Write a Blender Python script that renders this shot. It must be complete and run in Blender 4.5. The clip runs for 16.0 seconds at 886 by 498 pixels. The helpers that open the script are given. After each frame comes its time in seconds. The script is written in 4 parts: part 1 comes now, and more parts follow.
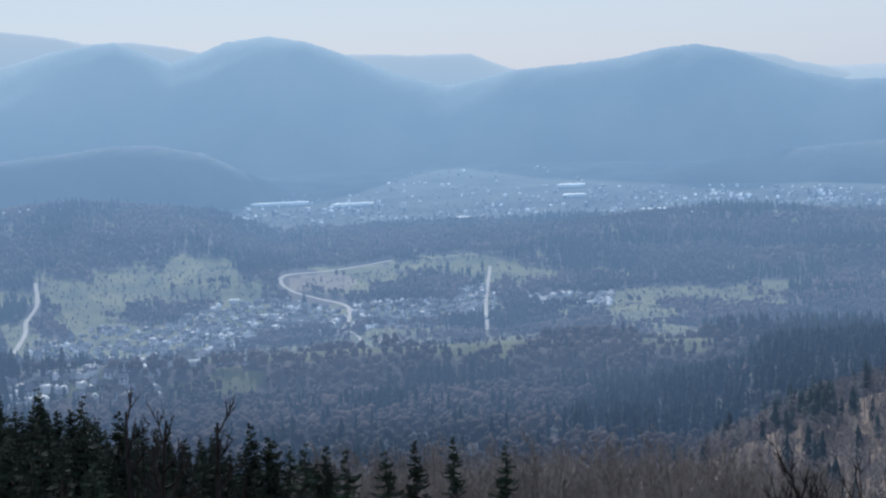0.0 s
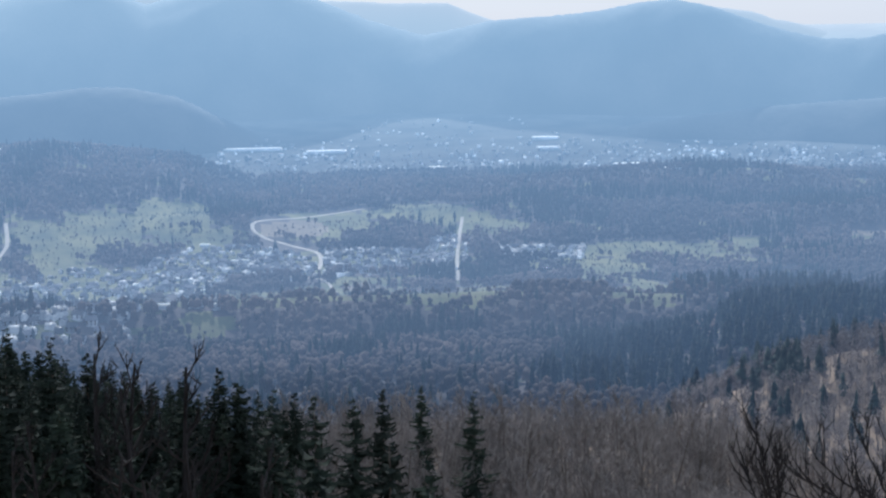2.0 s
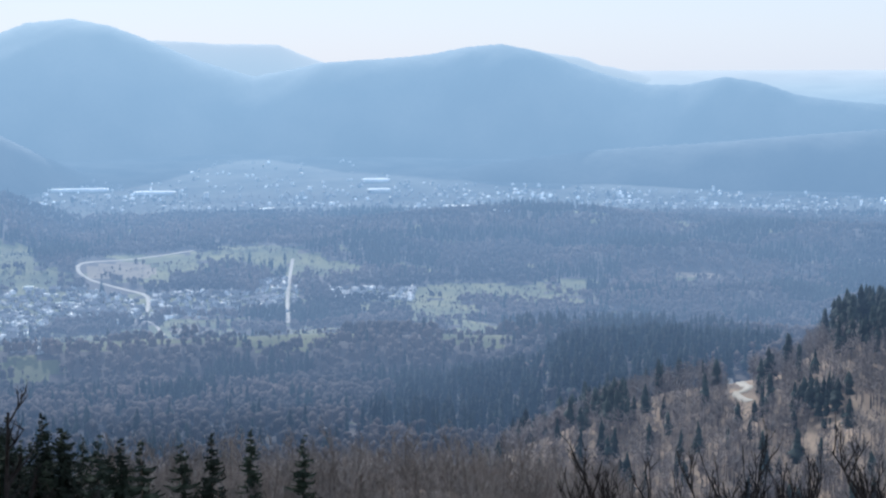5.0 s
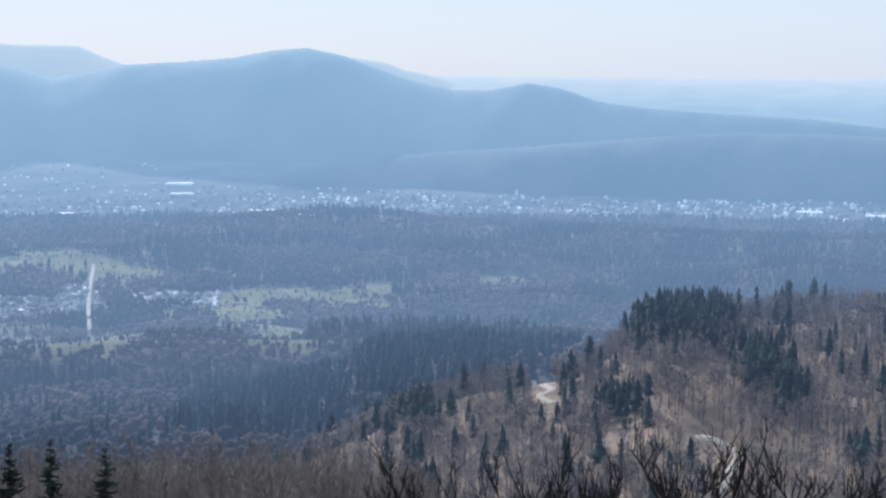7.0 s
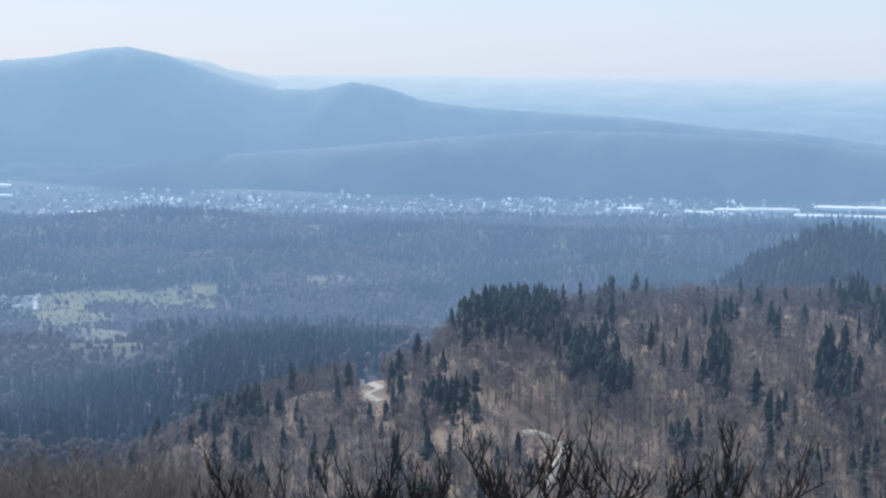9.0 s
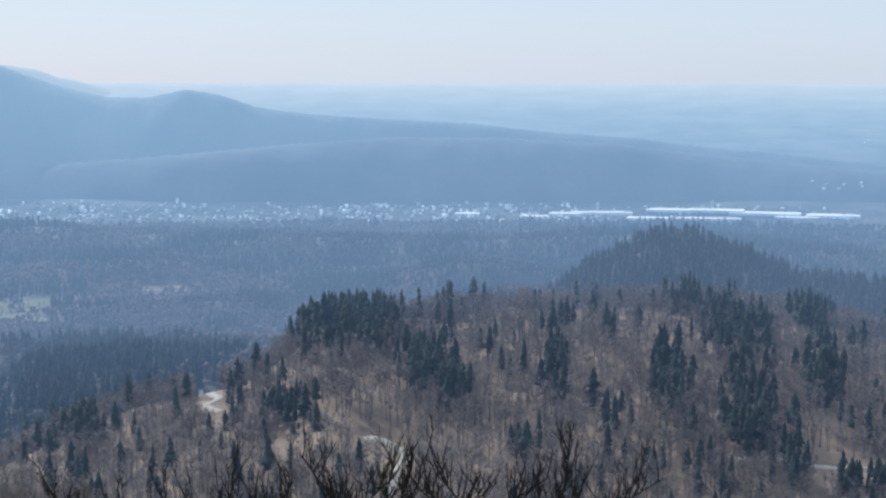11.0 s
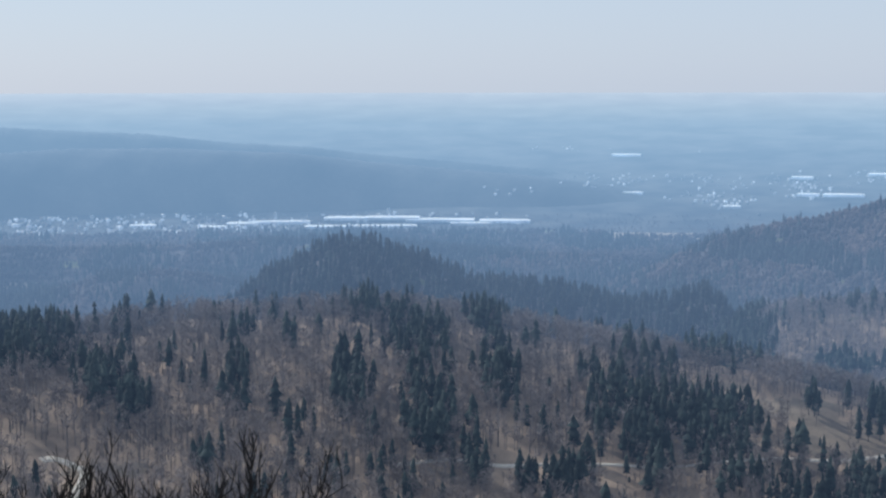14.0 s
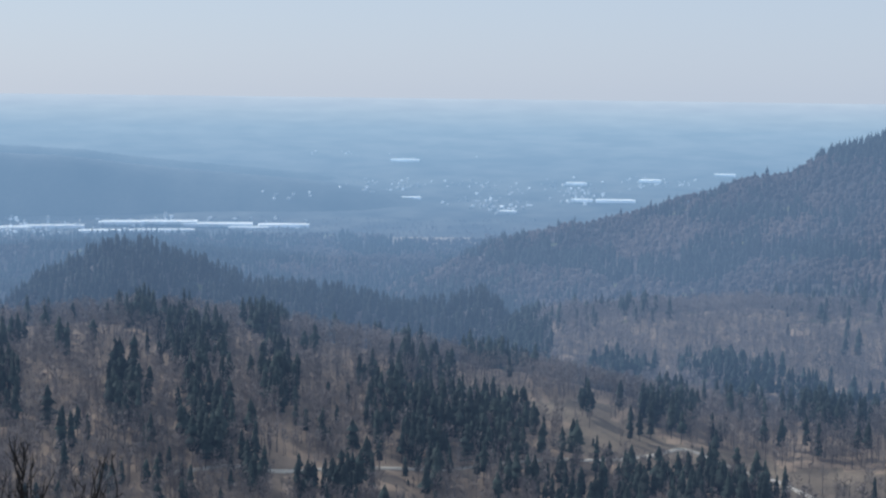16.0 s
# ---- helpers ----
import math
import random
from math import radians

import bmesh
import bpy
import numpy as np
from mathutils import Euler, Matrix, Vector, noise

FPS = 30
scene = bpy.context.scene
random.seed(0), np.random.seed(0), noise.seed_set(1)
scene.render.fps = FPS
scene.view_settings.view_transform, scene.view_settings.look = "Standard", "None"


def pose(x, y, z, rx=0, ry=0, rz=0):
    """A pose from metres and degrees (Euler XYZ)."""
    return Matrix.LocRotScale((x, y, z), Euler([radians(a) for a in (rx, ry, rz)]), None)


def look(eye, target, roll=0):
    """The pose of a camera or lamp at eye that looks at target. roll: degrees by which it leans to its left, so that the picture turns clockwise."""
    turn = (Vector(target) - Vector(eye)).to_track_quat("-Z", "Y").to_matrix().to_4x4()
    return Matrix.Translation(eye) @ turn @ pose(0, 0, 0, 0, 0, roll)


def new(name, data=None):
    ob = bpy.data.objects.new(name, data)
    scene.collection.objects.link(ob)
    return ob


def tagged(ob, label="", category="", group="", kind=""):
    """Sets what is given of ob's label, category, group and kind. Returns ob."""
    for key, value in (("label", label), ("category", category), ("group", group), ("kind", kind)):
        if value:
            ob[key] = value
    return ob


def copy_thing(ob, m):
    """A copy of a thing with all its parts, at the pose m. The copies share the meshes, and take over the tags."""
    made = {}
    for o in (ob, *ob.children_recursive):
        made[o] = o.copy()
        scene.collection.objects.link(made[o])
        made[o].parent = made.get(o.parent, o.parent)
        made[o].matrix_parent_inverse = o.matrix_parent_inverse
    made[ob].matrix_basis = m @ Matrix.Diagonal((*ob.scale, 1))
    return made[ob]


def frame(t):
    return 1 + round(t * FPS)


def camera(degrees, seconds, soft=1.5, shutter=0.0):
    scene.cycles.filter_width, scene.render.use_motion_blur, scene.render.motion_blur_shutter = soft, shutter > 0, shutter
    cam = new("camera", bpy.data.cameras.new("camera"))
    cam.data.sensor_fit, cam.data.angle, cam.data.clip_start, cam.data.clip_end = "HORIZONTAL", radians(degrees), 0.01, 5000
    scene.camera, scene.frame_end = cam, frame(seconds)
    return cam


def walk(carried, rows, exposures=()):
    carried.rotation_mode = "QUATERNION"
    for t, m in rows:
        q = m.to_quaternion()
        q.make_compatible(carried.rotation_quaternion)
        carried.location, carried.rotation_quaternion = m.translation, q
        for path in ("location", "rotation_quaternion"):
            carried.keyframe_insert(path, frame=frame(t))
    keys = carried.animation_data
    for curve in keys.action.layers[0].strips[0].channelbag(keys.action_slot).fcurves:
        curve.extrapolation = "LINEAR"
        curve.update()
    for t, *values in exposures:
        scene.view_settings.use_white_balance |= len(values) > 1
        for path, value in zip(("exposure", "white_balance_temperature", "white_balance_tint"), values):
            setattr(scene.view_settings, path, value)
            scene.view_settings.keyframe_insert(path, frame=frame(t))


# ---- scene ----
# ================= camera and its walk =================
EYE_Z = 300.0                       # height of the look-out above the valley floor
cam = camera(30.78, 16.0, soft=2.4)
TURNS = [                           # seconds, heading clockwise from +y, pitch, roll
    (0.0, -17.059, -6.196, -2.492),
    (0.5, -17.077, -6.172, -2.034),
    (1.0, -16.994, -7.156, -1.526),
    (1.5, -16.629, -7.950, -1.166),
    (2.0, -16.113, -8.005, -1.018),
    (2.5, -15.645, -8.019, -0.784),
    (3.0, -15.189, -7.985, -0.399),
    (3.2, -14.981, -7.879, -0.430),
    (5.3, -9.007, -6.491, 0.005),
    (5.5, -8.336, -6.484, 0.187),
    (6.0, -6.396, -6.486, 0.450),
    (6.5, -4.296, -6.506, 0.442),
    (7.0, -3.067, -6.408, 0.380),
    (7.5, -2.156, -6.399, 0.420),
    (8.0, 0.000, -6.474, 0.406),
    (8.5, 1.676, -6.474, 0.265),
    (9.0, 3.139, -6.408, 0.392),
    (9.5, 4.601, -6.376, 0.593),
    (11.8, 11.122, -6.046, 0.089),
    (12.0, 11.680, -6.051, 0.213),
    (12.5, 13.677, -6.027, 0.167),
    (13.0, 16.061, -5.948, -0.187),
    (13.5, 18.421, -5.867, -0.001),
    (14.0, 20.399, -5.825, -0.076),
    (14.5, 21.366, -5.777, -0.038),
    (15.0, 23.487, -5.820, 0.072),
    (15.5, 25.911, -5.750, 0.560),
    (16.0, 28.292, -5.623, 0.710),
]
walk(cam, [(t, pose(0, 0, EYE_Z, 90 + p, 0, -y) @ pose(0, 0, 0, 0, 0, r)) for t, y, p, r in TURNS],
     exposures=[(t, e, k, 10) for t, e, k in ((0.0, -0.05, 5650), (0.6, -0.05, 5650), (1.5, 0.04, 5660), (2.2, 0.24, 5720), (3.0, 0.37, 5740), (5.5, 0.28, 5760), (9.5, 0.22, 5790), (12.5, 0.06, 5810), (16.0, -0.06, 5810))])

# ================= world and sun =================
SUN_AZ, SUN_EL = -25.0, 40.0
world = bpy.data.worlds.new("world")
scene.world = world
world.use_nodes = True
wn = world.node_tree.nodes
wn.clear()
sky = wn.new("ShaderNodeTexSky")
sky.sky_type = 'NISHITA'
sky.sun_disc = False
sky.sun_elevation, sky.sun_rotation = radians(SUN_EL), radians(SUN_AZ)
sky.air_density, sky.dust_density, sky.ozone_density = 1.2, 0.45, 2.4
back = wn.new("ShaderNodeBackground")
back.inputs["Strength"].default_value = 0.022
wout = wn.new("ShaderNodeOutputWorld")
milk = wn.new("ShaderNodeBackground")          # the milky veil of a hazy day over the whole sky
milk.inputs["Color"].default_value, milk.inputs["Strength"].default_value = (0.79, 0.875, 1.0, 1), 0.57
both = wn.new("ShaderNodeAddShader")
world.node_tree.links.new(sky.outputs[0], back.inputs[0])
world.node_tree.links.new(back.outputs[0], both.inputs[0])
world.node_tree.links.new(milk.outputs[0], both.inputs[1])
world.node_tree.links.new(both.outputs[0], wout.inputs[0])

sun_data = bpy.data.lights.new("sun", 'SUN')
sun_data.energy, sun_data.angle, sun_data.color = 2.5, radians(0.6), (1.0, 0.95, 0.87)
sun = new("sun", sun_data)
sun_to = Vector((math.sin(radians(SUN_AZ)) * math.cos(radians(SUN_EL)), math.cos(radians(SUN_AZ)) * math.cos(radians(SUN_EL)), math.sin(radians(SUN_EL))))
sun.matrix_world = look(sun_to * 900, (0, 0, 0))

# ================= materials =================
def material(name, colour, second, scale=0.3, rough=0.9, bump=0.0, fine=None, island=0.0, metal=0.0, spec=0.3, glow=None, per_object=0.0, sheen=0.0):
    """Two-scale mottled surface: a coarse noise between two colours and a fine grain over it."""
    m = bpy.data.materials.new(name)
    m.use_nodes = True
    n, l = m.node_tree.nodes, m.node_tree.links
    b = n["Principled BSDF"]
    b.inputs["Roughness"].default_value = rough
    b.inputs["Metallic"].default_value = metal
    b.inputs["Specular IOR Level"].default_value = spec
    if sheen:
        b.inputs["Sheen Weight"].default_value = sheen
        b.inputs["Sheen Roughness"].default_value = 0.5
    geo = n.new("ShaderNodeNewGeometry")
    co = geo.outputs["Position"]
    n1 = n.new("ShaderNodeTexNoise")
    n1.inputs["Scale"].default_value = scale
    n1.inputs["Detail"].default_value = 6
    l.new(co, n1.inputs["Vector"])
    ramp = n.new("ShaderNodeValToRGB")
    ramp.color_ramp.elements[0].position, ramp.color_ramp.elements[1].position = 0.33, 0.67
    ramp.color_ramp.elements[0].color, ramp.color_ramp.elements[1].color = (*colour, 1), (*second, 1)
    l.new(n1.outputs["Fac"], ramp.inputs[0])
    n2 = n.new("ShaderNodeTexNoise")
    n2.inputs["Scale"].default_value = fine or scale * 12
    n2.inputs["Detail"].default_value = 4
    l.new(co, n2.inputs["Vector"])
    span = n.new("ShaderNodeMapRange")
    span.inputs["To Min"].default_value, span.inputs["To Max"].default_value = 0.7, 1.3
    l.new(n2.outputs["Fac"], span.inputs["Value"])
    value = span.outputs[0]
    if island or per_object:
        rnd = n.new("ShaderNodeMapRange")
        amount = island or per_object
        rnd.inputs["To Min"].default_value, rnd.inputs["To Max"].default_value = 1 - amount, 1 + amount
        if island:
            l.new(geo.outputs["Random Per Island"], rnd.inputs["Value"])
        else:
            info = n.new("ShaderNodeObjectInfo")
            l.new(info.outputs["Random"], rnd.inputs["Value"])
        mul = n.new("ShaderNodeMath")
        mul.operation = 'MULTIPLY'
        l.new(value, mul.inputs[0])
        l.new(rnd.outputs[0], mul.inputs[1])
        value = mul.outputs[0]
    hsv = n.new("ShaderNodeHueSaturation")
    l.new(ramp.outputs[0], hsv.inputs["Color"])
    l.new(value, hsv.inputs["Value"])
    l.new(hsv.outputs[0], b.inputs["Base Color"])
    if bump:
        bp = n.new("ShaderNodeBump")
        bp.inputs["Strength"].default_value, bp.inputs["Distance"].default_value = 0.7, bump
        l.new(n2.outputs["Fac"], bp.inputs["Height"])
        l.new(bp.outputs[0], b.inputs["Normal"])
    if glow:
        b.inputs["Emission Color"].default_value = (*glow, 1)
        b.inputs["Emission Strength"].default_value = 1.0
    return m


# haze painted on surfaces as emission: distance in metres, colour
HAZE_GLOW = [(500, 0.0, 0.0, 0.0), (1100, 0.018, 0.027, 0.043), (1400, 0.052, 0.080, 0.124), (1700, 0.071, 0.105, 0.158), (2200, 0.101, 0.150, 0.222), (2900, 0.104, 0.156, 0.232), (3500, 0.121, 0.186, 0.276), (4000, 0.152, 0.240, 0.352),
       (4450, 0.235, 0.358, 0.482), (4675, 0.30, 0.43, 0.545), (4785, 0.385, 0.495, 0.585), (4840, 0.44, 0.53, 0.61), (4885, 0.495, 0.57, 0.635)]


def haze_painted(name, colour, second, scale, strips=None, **kw):
    """Material of land and houses past the near spur, haze painted on as emission."""
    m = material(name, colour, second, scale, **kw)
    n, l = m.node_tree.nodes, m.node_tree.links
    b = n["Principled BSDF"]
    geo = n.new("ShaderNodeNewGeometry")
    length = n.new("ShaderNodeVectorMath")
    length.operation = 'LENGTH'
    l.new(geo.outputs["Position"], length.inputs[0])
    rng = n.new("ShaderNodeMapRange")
    rng.inputs["From Min"].default_value, rng.inputs["From Max"].default_value = HAZE_GLOW[0][0], HAZE_GLOW[-1][0]
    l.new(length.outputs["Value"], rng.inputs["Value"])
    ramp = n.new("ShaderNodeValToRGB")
    while len(ramp.color_ramp.elements) < len(HAZE_GLOW):
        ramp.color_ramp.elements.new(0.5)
    for e, (d, *c) in zip(ramp.color_ramp.elements, HAZE_GLOW):
        e.position = (d - HAZE_GLOW[0][0]) / (HAZE_GLOW[-1][0] - HAZE_GLOW[0][0])
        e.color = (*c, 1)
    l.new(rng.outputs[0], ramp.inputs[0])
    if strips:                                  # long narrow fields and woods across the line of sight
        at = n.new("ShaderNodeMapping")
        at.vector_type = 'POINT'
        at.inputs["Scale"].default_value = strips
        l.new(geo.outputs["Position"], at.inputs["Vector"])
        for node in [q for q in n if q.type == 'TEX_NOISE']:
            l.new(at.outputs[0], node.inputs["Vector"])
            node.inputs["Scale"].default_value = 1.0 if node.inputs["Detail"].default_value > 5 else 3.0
    # haze goes into the surface's own emission, bluer and brighter with distance
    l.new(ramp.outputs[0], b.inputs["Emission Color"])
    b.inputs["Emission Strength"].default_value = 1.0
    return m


# Base colours of the distant woods, hills and plain are darkened to imitate haze.
LITTER = haze_painted("leaf_litter", (0.155, 0.115, 0.082), (0.37, 0.268, 0.18), 0.03, bump=0.3, fine=0.6)
FELLED = haze_painted("felled_slope_grass", (0.13, 0.10, 0.07), (0.24, 0.185, 0.125), 0.03, bump=0.3, fine=0.5)
WOOD_FLOOR = haze_painted("valley_wood_floor", (0.03, 0.027, 0.025), (0.08, 0.063, 0.054), 0.0045, fine=0.2)
MEADOW = haze_painted("winter_meadow", (0.042, 0.054, 0.024), (0.140, 0.135, 0.052), 0.012, bump=0.2, fine=0.25)
FIELD = haze_painted("bare_field", (0.13, 0.105, 0.075), (0.22, 0.175, 0.12), 0.012, fine=0.2)
PLAIN = haze_painted("valley_fields", (0.06, 0.065, 0.05), (0.12, 0.12, 0.09), 0.006, fine=0.05)
FAR_PLAIN = haze_painted("distant_plain", (0.010, 0.014, 0.015), (0.065, 0.063, 0.052), 0.005, strips=(0.008, 0.008, 0.06), fine=0.4)
FAR_HILL = haze_painted("distant_wooded_hill", (0.006, 0.010, 0.010), (0.044, 0.042, 0.035), 0.006, fine=0.10)
FARTHEST = haze_painted("farthest_hill", (0.01, 0.012, 0.01), (0.02, 0.02, 0.018), 0.004, fine=0.03)
FAR_TOWN = haze_painted("distant_town", (0.03, 0.03, 0.03), (0.40, 0.40, 0.38), 0.02, fine=0.5, island=0.9, rough=0.5)
ROAD = haze_painted("pale_road", (0.40, 0.355, 0.28), (0.53, 0.475, 0.385), 0.05, fine=1.5)
NEEDLE = material("spruce_needles", (0.008, 0.015, 0.010), (0.021, 0.030, 0.017), 0.25, fine=3.0, per_object=0.35)
HILL_NEEDLE = haze_painted("hill_spruces", (0.012, 0.021, 0.018), (0.032, 0.045, 0.036), 0.02, fine=0.4, island=0.4)
FAR_NEEDLE = haze_painted("distant_spruce_wood", (0.005, 0.010, 0.010), (0.016, 0.026, 0.022), 0.02, fine=0.4, island=0.4)
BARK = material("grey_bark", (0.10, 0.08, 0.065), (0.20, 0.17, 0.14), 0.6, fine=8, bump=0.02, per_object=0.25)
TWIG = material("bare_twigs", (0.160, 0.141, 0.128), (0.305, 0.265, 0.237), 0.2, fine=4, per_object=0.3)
HILL_TWIG = haze_painted("brown_bare_wood", (0.137, 0.116, 0.102), (0.250, 0.207, 0.178), 0.012, fine=0.3, island=0.35)
FAR_TWIG = haze_painted("distant_beech_wood", (0.016, 0.016, 0.017), (0.100, 0.072, 0.058), 0.0045, fine=0.012, island=0.15)
DARK_TWIG = material("dark_twigs", (0.016, 0.013, 0.012), (0.034, 0.028, 0.025), 1.5, fine=20)
PLASTER = haze_painted("house_plaster", (0.16, 0.158, 0.15), (0.46, 0.45, 0.44), 0.05, fine=2, per_object=0.5)
TILE = haze_painted("slate_roof", (0.045, 0.048, 0.055), (0.13, 0.125, 0.125), 0.05, fine=3, per_object=0.6, rough=0.4)
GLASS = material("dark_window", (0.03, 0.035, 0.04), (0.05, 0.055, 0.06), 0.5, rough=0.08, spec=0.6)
HALL_ROOF = haze_painted("pale_metal_roof", (0.78, 0.71, 0.58), (0.88, 0.81, 0.68), 0.02, fine=0.4, rough=0.35, spec=0.6, per_object=0.15)
HALL_WALL = haze_painted("hall_cladding", (0.25, 0.25, 0.25), (0.45, 0.45, 0.45), 0.02, fine=0.4, per_object=0.25)
FAR_ROAD = haze_painted("distant_road", (0.30, 0.27, 0.22), (0.40, 0.36, 0.30), 0.05, fine=1.0)

# ================= the lie of the land =================


def wave(x, y, size, seed):
    """Smooth noise between -1 and 1 from a few crossed sines."""
    g = np.random.default_rng(seed)
    out = np.zeros_like(x)
    for k in range(7):
        a, ph, s = g.uniform(0, 6.283), g.uniform(0, 6.283), size * g.uniform(0.55, 1.7)
        out = out + np.sin((x * np.cos(a) + y * np.sin(a)) * 6.283 / s + ph)
    return out / 4.2


def line(az, points):
    p = np.array(points)
    return np.interp(az, p[:, 0], p[:, 1])


def tan_d(a):
    return np.tan(np.radians(a))


# crest lines: heading, sight angle of the tree tops on it
MAIN = [(-60, 0.9), (-40, 0.7), (-34, 0.5), (-32.1, 0.84), (-30.2, 1.34), (-28.2, 1.44), (-26.3, 0.77), (-25.4, 1.03), (-24.4, 1.42), (-22.9, 1.58), (-21.6, 1.33), (-20.4, 0.88),
        (-18.5, 0.10), (-16.7, -0.43), (-15.5, -0.23), (-14.3, 0.02), (-12.5, 0.10), (-10.5, 0.31), (-9.1, 0.58), (-7.9, 0.67), (-6.7, 0.43), (-5.1, -0.15),
        (-3.9, -0.52), (-2.7, -0.77), (-1.5, -0.78), (-0.1, -0.51), (1.1, -0.74), (2.3, -1.17), (4.1, -1.37), (6.1, -1.49), (10.0, -1.70), (13.0, -2.05),
        (16.6, -2.32), (19.5, -2.6), (23.4, -2.95), (27, -3.35), (31, -3.95), (35, -4.8)]
BEHIND = [(-60, 1.9), (-40, 2.2), (-32.0, 2.08), (-30.1, 1.80), (-29.2, 1.55), (-27.7, 1.57), (-26.3, 1.32), (-25.2, 1.08), (-22, 0.85), (-20.0, 0.83), (-18.8, 0.77), (-18.0, 0.68), (-15.8, 0.68),
          (-14.9, 0.30), (-13.9, -0.06), (-11, -0.3), (-8.5, 0.2), (-6.7, 0.40), (-5.1, 0.15), (-4.5, -0.10), (-3.9, -0.18), (-2.7, -0.47), (-1.5, -0.76), (1, -1.4), (4, -3.0)]
HILL = [(-9.5, -15.5), (-7.9, -13.2), (-5.9, -12.3), (-3.8, -11.4), (-0.8, -10.6), (1.3, -10.2), (2.4, -9.8), (3.4, -9.0), (4.4, -8.2), (6.3, -7.95), (9.3, -7.76), (11.3, -7.5), (14.4, -7.43),
        (17.4, -7.36), (20.6, -7.54), (22.6, -7.95), (24.6, -8.24), (28.7, -8.81), (32.7, -9.5), (36, -10.2), (40, -10.6), (60, -10.6)]
FIRS = [(-15.5, -14.0), (-12.9, -12.84), (-9.9, -11.35), (-6.7, -10.6), (-5.5, -9.75), (-2.2, -9.5), (0.2, -9.67), (2.3, -9.6), (6, -9.8), (12, -10.5)]
CONE = [(9, -9.0), (12.3, -7.6), (14.4, -6.35), (16.4, -5.45), (17.6, -5.27), (18.8, -5.65), (20.4, -6.25), (21.4, -6.72), (24.4, -6.99), (26.4, -7.45), (28.4, -7.4), (29.9, -6.97), (31.5, -8.5), (34, -11)]
RIGHT = [(24, -8.0), (28.2, -6.21), (30.6, -5.1), (32.6, -4.73), (34.6, -4.29), (36.6, -3.65), (38.5, -3.11), (40.5, -2.58), (41.4, -2.1), (43.6, -1.34), (48, 0.2), (60, 1.5)]
SPUR = [(26, -12.5), (29, -9.6), (31, -8.0), (33, -7.4), (36, -7.15), (40, -7.0), (44, -6.9), (60, -6.5)]
LEFT_WOOD = [(-60, -3.6), (-32.4, -3.94), (-29.9, -3.80), (-25.1, -4.37), (-24.1, -4.8), (-22.6, -5.3), (-20.5, -5.8), (-18, -6.5), (-15, -7.6)]
NEAR = [(-60, -9.5), (-34, -10.0), (-30.8, -10.6), (-29.0, -11.2), (-27.0, -11.9), (-25.1, -12.2), (-23.1, -12.7), (-21.0, -12.9), (-12.8, -12.8), (-7.9, -12.97), (-5.9, -13.3), (-3.8, -13.7), (-2.6, -14.4), (-1.8, -15.0), (0, -17), (4, -24)]


def ridge(az, r, crest, dist, front, behind, trees, soft=60.0):
    z = EYE_Z + dist * tan_d(line(az, crest)) - trees
    d = r - dist
    fall = np.where(d < 0, front, behind)
    return z - fall * (np.sqrt(d * d + soft * soft) - soft)


# low wooded swells in the valley: heading, distance, half widths, height
SWELLS = [(-7, 3560, 7.0, 130, 50), (-2, 3230, 4.0, 90, 36), (4, 3420, 5.0, 100, 44), (10, 3050, 4.0, 90, 52), (6, 2650, 3.0, 90, 46), (10.5, 2350, 2.8, 80, 44), (16, 3450, 6.0, 110, 44), (24, 3300, 6.0, 120, 40), (-15, 3330, 4.0, 100, 24),
          (-25, 3250, 4.5, 120, 28), (-1, 2250, 5.0, 130, 30), (1, 2850, 3.0, 90, 34), (-11, 2420, 4.0, 110, 22)]


